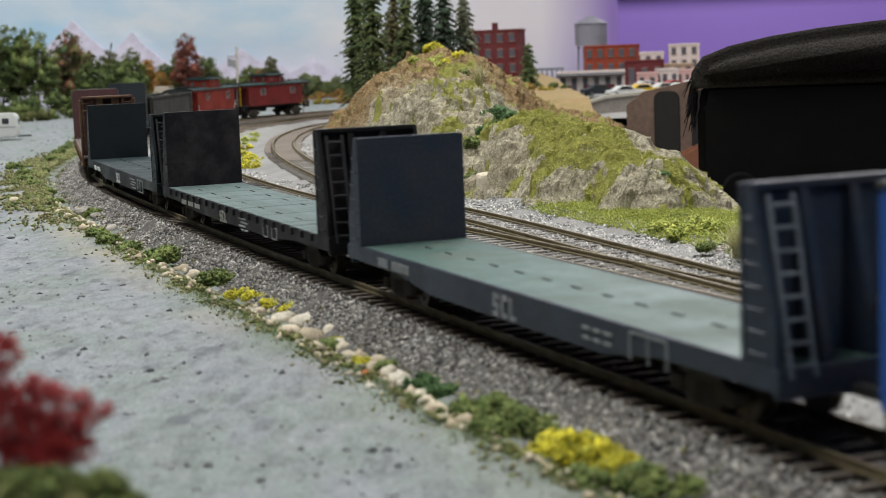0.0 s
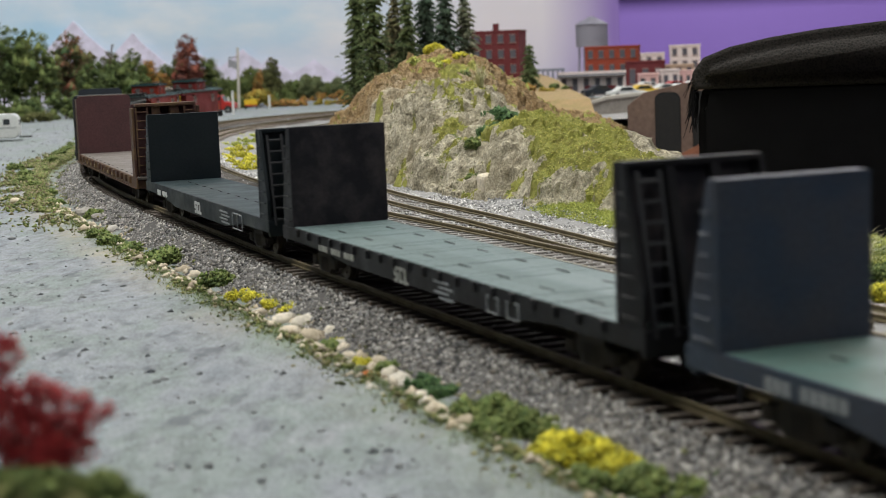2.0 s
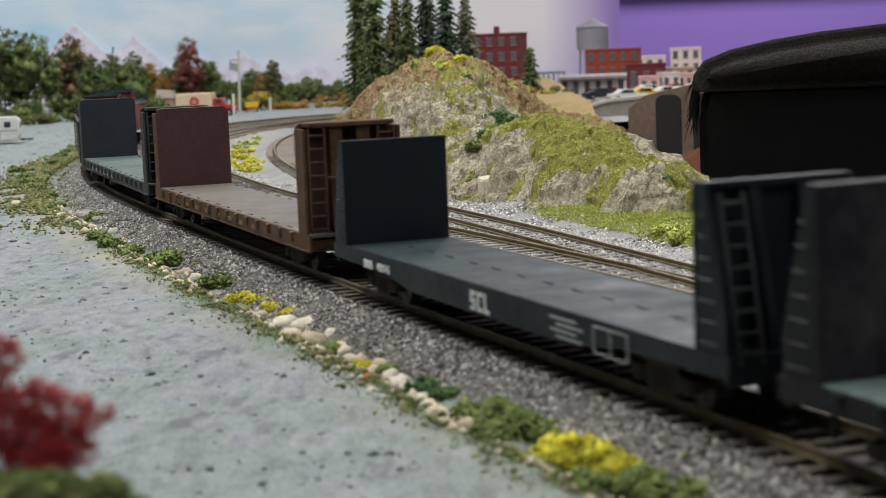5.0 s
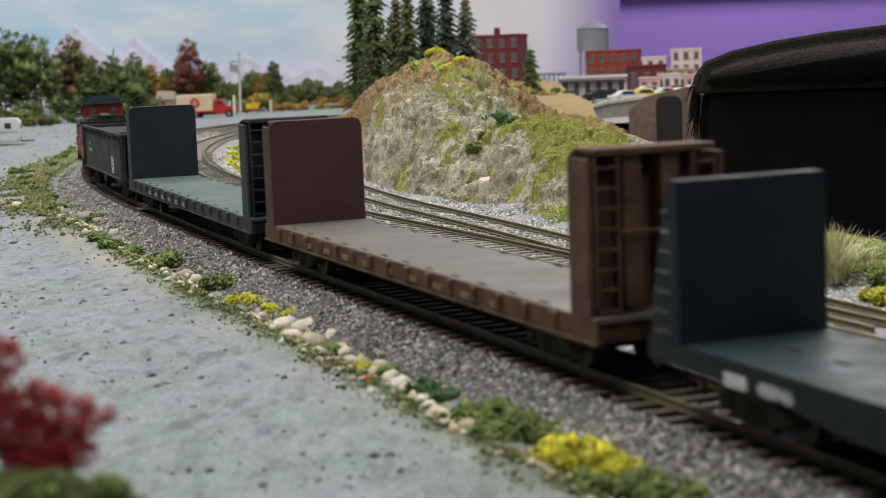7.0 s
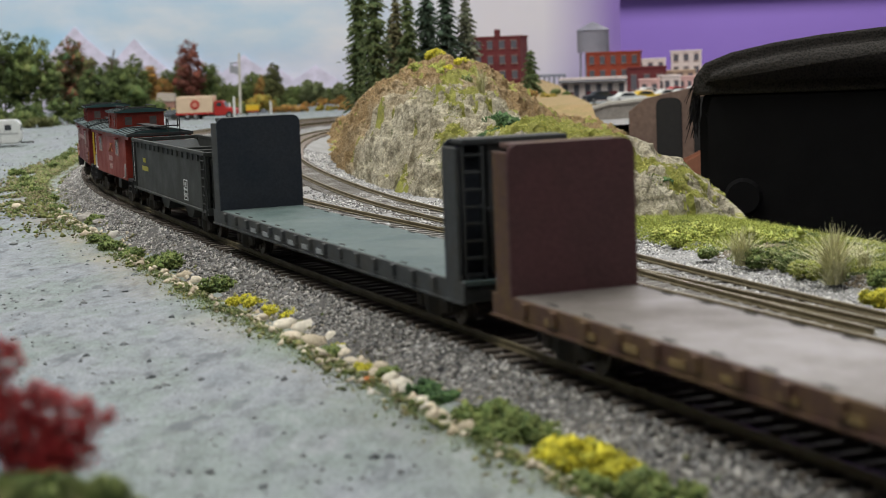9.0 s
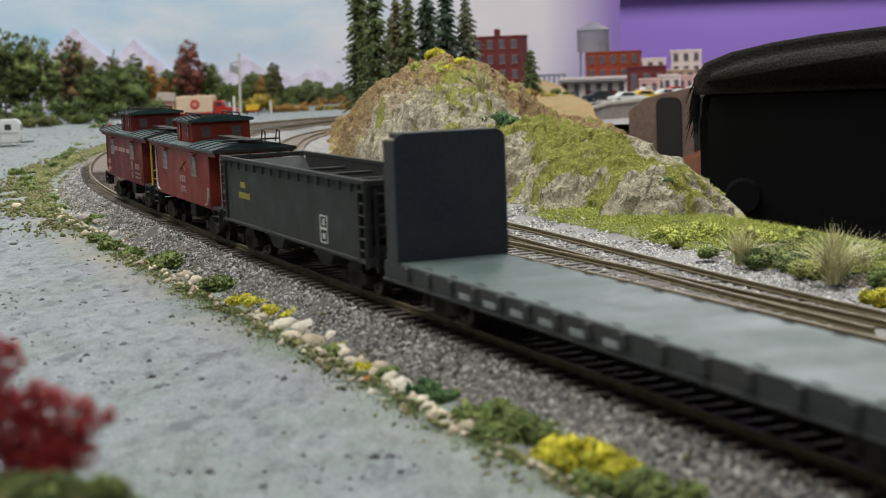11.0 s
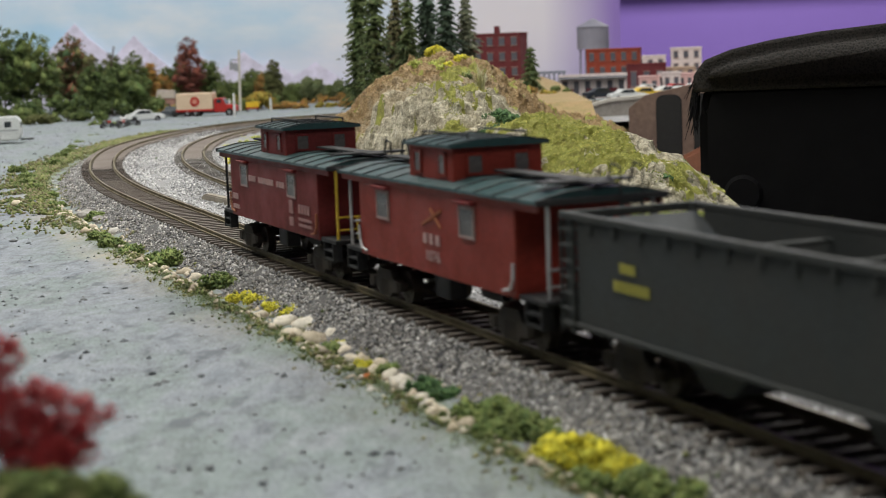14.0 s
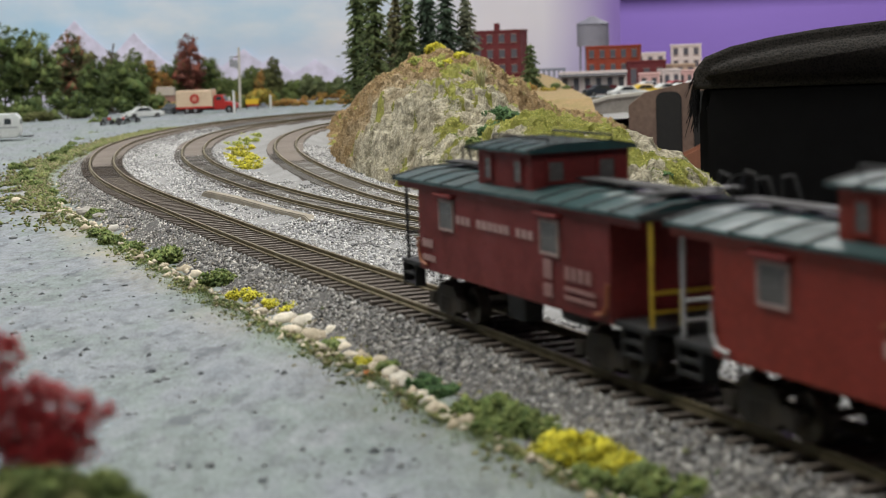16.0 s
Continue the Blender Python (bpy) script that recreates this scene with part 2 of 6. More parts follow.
def chips(name, centres, sizes, material, rng, flat=.75, leaf=False):
    """Many small angular bits in one mesh; leaf: thin pointed ones."""
    n = len(centres)
    shape, sides = (TETRA, TETRA_F) if leaf else (OCTA, OCTA_F)
    k, corners = len(shape), sides.size
    centres, sizes = np.asarray(centres), np.asarray(sizes)
    base = shape[None] * rng.uniform(.45, 1.45, (n, k, 1)) + rng.uniform(-.35, .35, (n, k, 3))
    base *= sizes[:, None, None]
    base[:, :, 2] *= flat
    a = rng.uniform(0, 6.283, n)
    c, s = np.cos(a)[:, None], np.sin(a)[:, None]
    x, y = base[:, :, 0] * c - base[:, :, 1] * s, base[:, :, 0] * s + base[:, :, 1] * c
    v = np.stack([x, y, base[:, :, 2]], -1) + centres[:, None, :]
    f = sides[None] + (np.arange(n) * k)[:, None, None]
    me = bpy.data.meshes.new(name)
    me.vertices.add(n * k)
    me.vertices.foreach_set("co", v.ravel())
    me.loops.add(n * corners)
    me.loops.foreach_set("vertex_index", f.ravel().astype(np.int32))
    me.polygons.add(n * len(sides))
    me.polygons.foreach_set("loop_start", np.arange(0, n * corners, 3, dtype=np.int32))
    me.update(calc_edges=True)
    me.materials.append(material)
    return new(name, me)


# ---- track plan ----
def resample(pts, step):
    pts = np.asarray(pts, float)
    d = np.r_[0, np.cumsum(np.linalg.norm(np.diff(pts, axis=0), axis=1))]
    t = np.linspace(0, d[-1], int(d[-1] / step) + 1)
    return np.stack([np.interp(t, d, pts[:, 0]), np.interp(t, d, pts[:, 1])], 1)


def eased(pts, step=.01, width=.06, rounds=2):
    q, k = resample(pts, step), int(width / step)
    for _ in range(rounds):
        e = np.vstack([2 * q[0] - q[1:k + 1][::-1], q, 2 * q[-1] - q[-k - 1:-1][::-1]])
        c = np.cumsum(np.vstack([[0, 0], e]), 0)
        q = (c[2 * k + 1:] - c[:-2 * k - 1]) / (2 * k + 1)
    return resample(q, step)


class Line:
    def __init__(self, pts):
        self.q = eased(pts)
        self.d = np.r_[0, np.cumsum(np.linalg.norm(np.diff(self.q, axis=0), axis=1))]
        t = np.gradient(self.q, axis=0)
        self.t = t / np.linalg.norm(t, axis=1)[:, None]

    def at(self, s, side=0.0):
        x, y, tx, ty = (np.interp(s, self.d, c) for c in (self.q[:, 0], self.q[:, 1], self.t[:, 0], self.t[:, 1]))
        return np.stack([x + side * ty, y - side * tx], -1)

    def away(self, xy):
        """Distance from points to this line, and which side (minus: west of a train driver looking along it)."""
        best, sign = np.full(len(xy), 9.0), np.zeros(len(xy))
        for a, b in zip(self.q[:-1:2], self.q[2::2]):
            e = b - a
            u = np.clip(((xy - a) @ e) / (e @ e), 0, 1)
            w = xy - a - u[:, None] * e
            dd = np.hypot(w[:, 0], w[:, 1])
            new_best = dd < best
            best[new_best] = dd[new_best]
            sign[new_best] = np.sign(e[1] * w[new_best, 0] - e[0] * w[new_best, 1])
        return best * np.where(sign == 0, 1, sign)


MAIN = Line([(1.31, -2.8), (.71, -1.3), (.31, -.301), (.131, .146), (.081, .271), (.041, .371), (-.003, .481),
             (-.0275, .539), (-.0515, .6), (-.082, .678), (-.124, .793), (-.152, .868), (-.183, .953), (-.208, 1.031),
             (-.234, 1.127), (-.258, 1.238), (-.278, 1.367), (-.2885, 1.49), (-.2845, 1.61), (-.275, 1.715), (-.26, 1.82),
             (-.235, 1.885), (-.208, 1.955), (-.155, 2.03), (-.08, 2.09), (.02, 2.13), (.15, 2.15), (.6, 2.15)])
SECOND = Line([(1.33, -2.55), (.53, -.6), (.245, .07), (.115, .40), (.070, .507), (.031, .600), (-.014, .703), (-.050, .784), (-.086, .876),
               (-.127, 1.0), (-.155, 1.095), (-.175, 1.175), (-.195, 1.28), (-.210, 1.395), (-.217, 1.51), (-.214, 1.64), (-.186, 1.78),
               (-.125, 1.93), (-.05, 2.01), (.06, 2.05), (.6, 2.06)])
THIRD = Line([(.118, .415), (.095, .475), (.073, .545), (.050, .615), (.02, .71), (-.0155, .80), (-.039, .876), (-.060, .962), (-.085, 1.07), (-.112, 1.215),
              (-.128, 1.34), (-.1355, 1.47), (-.134, 1.56), (-.124, 1.67), (-.09, 1.78), (-.03, 1.86), (.1, 1.90), (.6, 1.92)])
GAUGE = .0173

# ---- room ----
def room():
    def slab(name, c, s, material, label, category):
        tagged(part(name, boxed(c, s), material), label, category, kind="structure")
    slab("floor", (0, .5, -1.15), (7.4, 9.4, .1), M_CARPET, "dark grey carpet of the train room", "floor")
    slab("wall_west", (-3.55, .5, .1), (.1, 9.4, 2.4), M_WALL, "plain pale wall of the room", "wall")
    slab("wall_east", (3.55, .5, .1), (.1, 9.4, 2.4), M_PURPLE, "purple painted room wall", "wall")
    slab("wall_south", (0, -4.05, .1), (7.0, .1, 2.4), M_WALL, "plain pale wall behind the layout", "wall")
    slab("wall_north", (0, 5.05, .1), (7.0, .1, 2.4), M_PURPLE, "purple painted wall at the end of the room", "wall")
    slab("ceiling", (0, .5, CEILING + .06), (7.4, 9.4, .1), M_CEIL, "white ceiling of the train room", "ceiling")
    slab("trim", (1.4, 4.97, .303), (4.2, .05, .11), painted("brown_trim", (.16, .09, .06), (.1, .06, .05), .7, 6, .5, 60), "dark brown shelf trim along the purple wall", "trim")


room()
SOUTH, NORTH = -2.9, 3.02


def lumps(x, y, scale, seed=0.0):
    return noise.noise(Vector((x * scale, y * scale, seed)))


def ground_z(xy):
    """Height of the layout's ground, and the zone of each point: 0 road, 1 dark bed, 2 pale bed, 3 mossy soil."""
    dm, d2, d3 = MAIN.away(xy), SECOND.away(xy), THIRD.away(xy)
    west = dm < 0
    a = np.abs(dm)
    z = np.where(west, np.interp(a, [.015, .034, .040, .055], [-.0035, -.0125, -.0100, -.0110]),
                 np.interp(a, [.015, .024, .034], [-.0035, -.0065, -.0080]))
    near2 = np.minimum(np.abs(d2), np.abs(d3))
    z2 = np.interp(near2, [.015, .024, .034], [-.0033, -.0060, -.0080])
    z = np.where(west, z, np.maximum(z, z2))
    east = (d2 > .02) & (d3 > .02)
    rise = np.interp(np.minimum(d2, d3), [.046, .056, .078, .12], [0, .0028, .0044, .0015])
    z = np.where(east & (xy[:, 1] < .85), z + rise, z)
    far = np.interp(xy[:, 1], [1.5, 1.9], [0, 1])
    z = np.where(west, z * (1 - far) + np.interp(a, [.015, .05], [-.0035, -.0060]) * far, z)
    zone = np.where(west & (a > .037), 0, np.where(west | (a < .022), 1, 2))
    zone = np.where(east & (xy[:, 1] < .80) & (np.minimum(d2, d3) > .051), 3, zone)
    return z, zone


def ground():
    xs = np.r_[np.arange(-1.7, -.62, .04), np.arange(-.62, .26, .007), np.arange(.26, 1.7, .04)]
    ys = np.r_[np.arange(SOUTH, .1, .08), np.arange(.1, 1.0, .006), np.arange(1.0, 2.2, .01), np.arange(2.2, NORTH + .01, .04)]
    gx, gy = np.meshgrid(xs, ys)
    xy = np.stack([gx.ravel(), gy.ravel()], -1)
    z, zone = ground_z(xy)
    for k, (x, y) in enumerate(xy):
        w = .0012 if zone[k] else .0003
        z[k] += w * lumps(x, y, 40) + .4 * w * lumps(x, y, 130, 3)
    d2 = SECOND.away(xy)
    keep = np.where(xy[:, 1] < .80, (d2 < .13) & (xy[:, 0] < .75 - .8 * xy[:, 1]), np.where(xy[:, 1] < 1.72, xy[:, 0] < .13, True))
    nx = len(xs)
    faces, index = [], []
    for j in range(len(ys) - 1):
        for i in range(nx - 1):
            a = j * nx + i
            q = (a, a + 1, a + nx + 1, a + nx)
            if all(keep[v] for v in q):
                faces.append(q)
                index.append(int(zone[a]))
    ob = mesh_of("ground", np.column_stack([xy, z]).tolist(), faces, M_ROAD, True)
    for m in (M_BED, M_BED_LIGHT, M_SOIL):
        ob.data.materials.append(m)
    ob.data.polygons.foreach_set("material_index", index)
    # thin turf powder and tan grit where the road meets the verge
    off = -MAIN.away(xy)
    patch = np.array([noise.noise(Vector((x * 24, y * 24, 8))) for x, y in xy])
    turf = np.where(off > .03, np.exp(-((off - .039) / (.0065 + .005 * patch)) ** 2), 0) * np.clip(.8 + .5 * patch, 0, 1)
    grit = np.where(off > .03, np.exp(-((off - .050) / .010) ** 2), 0) * np.clip(.45 - 1.6 * patch, 0, .8) * np.interp(xy[:, 1], [.45, .7, 1.2], [.2, 1, .6])
    for key, values in (("turf", turf), ("tan_grit", grit)):
        ob.data.attributes.new(key, "FLOAT", "POINT").data.foreach_set("value", values)
    tagged(ob, "grey gravel road and ballast bed of a model railway layout", "ground", kind="structure")


ground()


def benchwork():
    """The table that carries the layout: a deep board and its legs."""
    table = thing("layout_table", "plywood bench under the railway layout", "table")
    tagged(table, kind="structure")
    ply = painted("plywood", (.34, .25, .15), (.28, .20, .12), .8, 12, .5, 300)
    pts = [(-1.69, -2.81), (1.40, -2.81), (.185, .40), (.145, .62), (.118, .74), (.118, 1.735), (1.65, 1.735), (1.65, 3.01), (-1.69, 3.01)]
    part("board", prism(pts, 2, -.13, -.017), ply, table)
    for x, y in ((-1.6, -2.6), (-1.6, .2), (-1.6, 2.9), (1.2, -2.6), (1.5, 2.9), (1.5, 1.85), (0, 1.2), (.4, -.6)):
        part("leg", boxed((x - (.08 if y == 1.2 else .1 if y == -.6 else 0), y, -.615), (.07, .07, .97), .004), ply, table)


benchwork()


# ---- tracks ----
def sweep(line, s0, s1, side, outline, material, name, step=.012, drop=0.0, ramp_in=0.0):
    s = np.linspace(s0, s1, max(2, int((s1 - s0) / step)))
    rows = [line.at(s, side + u) for u, _ in outline]
    n = len(outline)
    verts, faces = [], []
    for k in range(len(s)):
        for r, (_, w) in zip(rows, outline):
            sink = .0024 * max(0, 1 - (s[k] - s0) / ramp_in) if ramp_in else 0
            verts.append((r[k][0], r[k][1], w - drop - sink))
    for k in range(len(s) - 1):
        for j in range(n):
            a, b = k * n + j, k * n + (j + 1) % n
            faces.append((a, b, b + n, a + n))
    faces += [tuple(range(n)), tuple(reversed(range(len(verts) - n, len(verts))))]
    return mesh_of(name, verts, faces, material)


RAIL = [(-.0009, -.0019), (-.0009, -.0015), (-.0003, -.0013), (-.0003, -.0008), (-.0005, -.0006), (-.0005, 0),
        (.0005, 0), (.0005, -.0006), (.0003, -.0008), (.0003, -.0013), (.0009, -.0015), (.0009, -.0019)]
HEAD = [(-.0004, 0), (-.0004, .00012), (.0004, .00012), (.0004, 0)]
TIE = boxed((0, 0, -.0033), (.0026, .030, .0028), .0002)


def track(name, line, s0, s1, ties_from, ties_to, infill, label, drop=0.0, wood=None):
    wood = wood or M_TIE
    top = thing(name, label, "track")
    tagged(top, kind="structure")
    for side in (-GAUGE / 2, GAUGE / 2):
        rail = sweep(line, s0, s1, side, RAIL, M_RAIL, "rail", drop=drop)
        rail.parent = top
        head = sweep(line, s0, s1, side, HEAD, M_RAILTOP, "railhead", drop=drop)
        head.parent = rail
    rng = np.random.default_rng(len(name))
    first = part("tie", TIE.copy(), wood, top)
    verts, faces, count = [], [], 0
    box8 = [(x, y, z) for z in (-.0047, -.0019) for x, y in ((-.0012, -.015), (.0012, -.015), (.0012, .015), (-.0012, .015))]
    quads = [(3, 2, 1, 0), (4, 5, 6, 7), (0, 1, 5, 4), (1, 2, 6, 5), (2, 3, 7, 6), (3, 0, 4, 7)]
    for s in np.arange(s0, s1, .0078):
        p, q = line.at(s), line.at(s + .004)
        yaw = math.degrees(math.atan2(q[1] - p[1], q[0] - p[0])) + rng.uniform(-1.2, 1.2)
        m = pose(p[0], p[1], -drop - rng.uniform(0, .0002), 0, 0, yaw)
        if ties_from < s < ties_to:
            count += 1
            if count == 1:
                first.matrix_basis = m
            else:
                shared("tie", first, top, m)
        else:
            k = len(verts)
            verts += [tuple(m @ Vector(v)) for v in box8]
            faces += [tuple(k + i for i in f) for f in quads]
    rest = mesh_of("far_ties", verts, faces, wood)
    tagged(rest, kind="stuff")
    rest.parent = top
    if infill:
        strip = [(-.0074, -.0050), (-.0070, -.0013), (.0070, -.0013), (.0074, -.0050)]
        sweep(line, infill, s1, 0, strip, M_INFILL, "mud_infill", drop=drop, ramp_in=.25).parent = top
        for side in (-.0125, .0125):
            edge = [(-.0036, -.006), (-.0026, -.0015), (.0020, -.0016), (.0040, -.006)]
            sweep(line, infill, s1, side, edge, M_INFILL, "mud_shoulder", drop=drop, ramp_in=.35).parent = top
    return top


track("main_track", MAIN, 0, MAIN.d[-1], 3.0, 4.15, 4.12, "weathered main track on dark ballast, curving away")
track("second_track", SECOND, 0, SECOND.d[-1], 3.05, 3.75, 3.95, "weathered second track on pale ballast", .0003, M_TIE_PALE)
track("third_track", THIRD, 0, THIRD.d[-1], 0.0, .75, .62, "weathered siding track leaving the second by a turnout", .0006, M_TIE_PALE)


# ---- loose ballast ----
def sow(n, line, lo, hi, y0, y1, rng, power=1.6):
    """Random places along a line, thicker near the viewer."""
    s_of = np.interp(np.linspace(y0, y1, 60), line.q[:, 1][:np.argmax(line.q[:, 1])], line.d[:np.argmax(line.q[:, 1])])
    u = rng.uniform(0, 1, n) ** power
    s = np.interp(u, np.linspace(0, 1, 60), s_of)
    return line.at(s, rng.uniform(lo, hi, n))


def laid(name, xy, size, material, label, rng, lift=.0003, flat=.75):
    z, _ = ground_z(xy)
    on = np.ones(len(xy), bool)
    for line in (MAIN, SECOND, THIRD):
        a = np.abs(line.away(xy))
        on &= ~((a > .0070) & (a < .0103))
    xy, z = xy[on], z[on]
    sizes = rng.uniform(*size, len(xy)) * rng.choice([1, 1, 1, 1.45], len(xy))
    c = np.column_stack([xy, z + lift * rng.uniform(-.6, 1.2, len(xy))])
    return tagged(chips(name, c, sizes, material, rng, flat, sizes.mean() < .0005), label, "ballast", kind="stuff")


rng = np.random.default_rng(5)
laid("dark_ballast", np.vstack([sow(62000, MAIN, -.0365, -.0140, .22, 1.6, rng), sow(34000, MAIN, -.015, .022, .22, 1.5, rng)]),
     (.00030, .00075), M_BALLAST, "dark grey and brown crushed stone beside the main track", rng)
xy = np.vstack([sow(22000, MAIN, .012, .06, .16, 1.7, rng), sow(26000, MAIN, .014, .062, .55, 1.8, rng, 1.1), sow(22000, SECOND, -.02, .035, .30, 1.4, rng), sow(24000, SECOND, .012, .070, .34, .9, rng),
                sow(30000, THIRD, .010, .060, .42, 1.4, rng, 1.5)])
laid("pale_ballast", xy, (.00035, .0009), M_BALLAST_LIGHT, "pale grey crushed stone between the tracks", rng)
xy = np.column_stack([rng.uniform(-.6, .05, 7000), .22 + 1.9 * rng.uniform(0, 1, 7000) ** 1.7])
xy = xy[MAIN.away(xy) < -.042]
laid("road_grit", xy, (.0002, .0009), bits("grit", [(.09, .10, .105), (.15, .16, .165), (.3, .32, .33), (.12, .13, .135), (.22, .24, .25)]), "scattered grit on the gravel road", rng, 0)
xy = np.column_stack([rng.uniform(-.6, .05, 2600), .22 + 1.9 * rng.uniform(0, 1, 2600) ** 1.5])
xy = xy[MAIN.away(xy) < -.043]
laid("road_stones", xy, (.0007, .0017), bits("road_stone", [(.10, .11, .12), (.15, .165, .175), (.22, .235, .24), (.07, .078, .085)]), "small dark stones half sunk in the gravel road", rng, -.0004, .55)


# ---- rocky hill ----
FOOT = [(-.115, 1.66), (-.102, 1.476), (-.078, 1.22), (-.056, 1.09), (-.030, .975), (-.006, .926), (.012, .876), (.029, .843), (.042, .803), (.059, .775), (.073, .750),
        (.086, .729), (.108, .724), (.137, .746), (.144, .80), (.152, .87), (.158, .95), (.160, 1.2), (.165, 1.6), (.0, 1.76)]
# back ridge, rock crown, then three knolls of the low front ridge, and what lies behind them
CAPS = [(-.10, 1.5, .006), (-.07, 1.4, .020), (-.055, 1.32, .036), (-.036, 1.25, .052), (-.013, 1.25, .066), (.004, 1.25, .0705), (.022, 1.25, .0655), (.044, 1.28, .049), (.064, 1.33, .028), (.085, 1.38, .010),
        (-.022, 1.09, .049), (-.004, 1.06, .0500), (.014, 1.04, .0500), (.029, 1.02, .0475), (.036, .985, .032), (.026, .945, .021), (.022, .905, .012),
        (.036, .905, .0315), (.046, .905, .0345), (.056, .905, .0350), (.068, .895, .0320), (.074, .885, .0275),
        (.080, .865, .0255), (.090, .860, .0262), (.100, .855, .0258), (.109, .850, .0225), (.1145, .845, .0165), (.118, .850, .010),
        (.062, .815, .0175), (.080, .795, .0150), (.095, .785, .0140), (.108, .790, .0142), (.117, .797, .0142), (.126, .795, .0110), (.1325, .788, .0055), (.136, .772, .000),
        (.05, 1.0, .014), (.075, .96, .012), (.100, .93, .006), (.125, .90, .000), (.145, .84, -.004), (.08, 1.1, .000), (.13, 1.0, -.008), (.10, 1.2, -.006), (.11, 1.5, -.004), (0, 1.6, .034), (.08, 1.5, .006), (.13, 1.25, -.010)]


def hill_height(x, y, caps, foot):
    w = 1 / (((caps[:, 0] - x) ** 2 + ((caps[:, 1] - y) * .62) ** 2) ** 1.7 + 2e-9)
    cap = (w @ caps[:, 2]) / w.sum()
    a, b = foot, np.roll(foot, -1, axis=0)
    e = b - a
    p = np.array((x, y))
    u = np.clip(((p - a) * e).sum(1) / (e * e).sum(1), 0, 1)
    d = np.sqrt((((p - a) - u[:, None] * e) ** 2).sum(1)).min()
    cross = ((a[:, 1] > y) != (b[:, 1] > y)) & (x < (b[:, 0] - a[:, 0]) * (y - a[:, 1]) / (b[:, 1] - a[:, 1] + 1e-12) + a[:, 0])
    if cross.sum() % 2 == 0:
        return -.014 - .25 * d
    crag = noise.ridged_multi_fractal(Vector((x * 30, y * 20, 2.2)), .8, 2.2, 5, 1.0, 2.0) * .5 - .5
    rough = noise.fractal(Vector((x * 110, y * 85, 1.0)), .7, 2.1, 5)
    wobble = d + .012 * noise.noise(Vector((x * 38, y * 38, 7)))
    rise = 1 - math.exp(-(max(0, wobble) / (.014 if y < 1.0 else .017)) ** 1.6)
    ledge = rise + .10 * math.sin(rise * 17 + 3 * noise.noise(Vector((x * 30, y * 30, 4)))) * (1 - rise)
    near, cells = noise.voronoi(Vector((x * 75 + rough * .5, y * 60, cap * 60 + rise * 2)))
    block = min(.5, near[1] - near[0]) - .25
    calm = .55 if y < 1.0 else .9
    return -.010 + (.0062 * block) * (.3 + rise) + (cap + .010) * ledge + calm * (.0065 * crag + .0042 * rough) * (.35 + .65 * rise)


# where the moss grows thick or not at all: x, y, reach, how much
MOSSY = [(.050, .905, .018, .70), (.066, .895, .016, .70), (.072, .850, .022, .75), (.062, .820, .018, .55), (.090, .800, .016, .80), (.106, .792, .013, .65), (.084, .868, .014, .55), (.098, .755, .014, .25), (.070, .775, .016, .25),
         (.055, .860, .012, .15), (.008, 1.03, .012, .35), (-.006, 1.06, .010, .25), (.024, .93, .016, .45), (.120, .775, .010, .30), (.004, 1.18, .030, .50),
         (.107, .852, .013, -.55), (.131, .785, .010, -.35), (-.07, 1.15, .06, -.60), (-.05, 1.3, .05, -.5), (.10, .765, .012, -.20), (.085, .765, .010, -.10), (.040, .845, .014, -.35), (-.03, 1.02, .03, -.25)]


def moss_at(x, y):
    n = noise.fractal(Vector((x * 60, y * 45, 5)), .8, 2, 4)
    return 1.15 * n - .04 + sum(k * math.exp(-((x - a) ** 2 + (y - b) ** 2 * .5) / (r * r)) for a, b, r, k in MOSSY)


def mossy(x, y, steep):
    """The moss at a place, thinner where the rock is steep, and none on the bare earth behind."""
    m = moss_at(x, y)
    if y > 1.12 + .5 * max(0, .02 - x) and m < .42:
        return -1
    return m - .06 * min(5, steep)


M_MOSSBED = painted("moss_bed", (.30, .31, .08), (.20, .18, .075), .95, 130, .8, 800, relief=.0010)


def hill():
    xs, ys = np.arange(-.14, .1695, .0015), np.r_[np.arange(.695, 1.0, .0016), np.arange(1.0, 1.78, .0026)]
    caps, foot = np.array(CAPS), np.array(FOOT)
    z = np.array([[hill_height(x, y, caps, foot) for x in xs] for y in ys])
    gy, gx = np.gradient(z, ys, xs)
    verts = []
    for j, y in enumerate(ys):
        for i, x in enumerate(xs):
            # knobs and hollows that stand out of the face, also where it is steep
            n = Vector((-gx[j, i], -gy[j, i], 1)).normalized()
            p = Vector((x, y, z[j, i]))
            k = .0030 * noise.noise(p * 120) + .0019 * noise.noise(p * 270) + .0009 * noise.noise(p * 560)
            verts.append(tuple(p + n * k) if z[j, i] > -.012 else tuple(p))
    nx = len(xs)
    faces = [(j * nx + i, j * nx + i + 1, (j + 1) * nx + i + 1, (j + 1) * nx + i) for j in range(len(ys) - 1) for i in range(nx - 1)]
    faces = [f for f in faces if max(verts[v][2] for v in f) > -.016]
    ob = mesh_of("rocky_hill", verts, faces, M_ROCK)
    ob.data.materials.append(M_MOSSBED)
    index = []
    for f in faces:
        x, y, _ = verts[f[0]]
        j, i = divmod(f[0], nx)
        index.append(int(mossy(x, y, math.hypot(gx[j, i], gy[j, i])) > .16))
    ob.data.polygons.foreach_set("material_index", index)
    tagged(ob, "craggy plaster rock hill with moss and bare earth", "hill", kind="structure")
    return xs, ys, np.array(verts).reshape(len(ys), nx, 3)


HX, HY, HP = hill()
HZ = HP[:, :, 2]


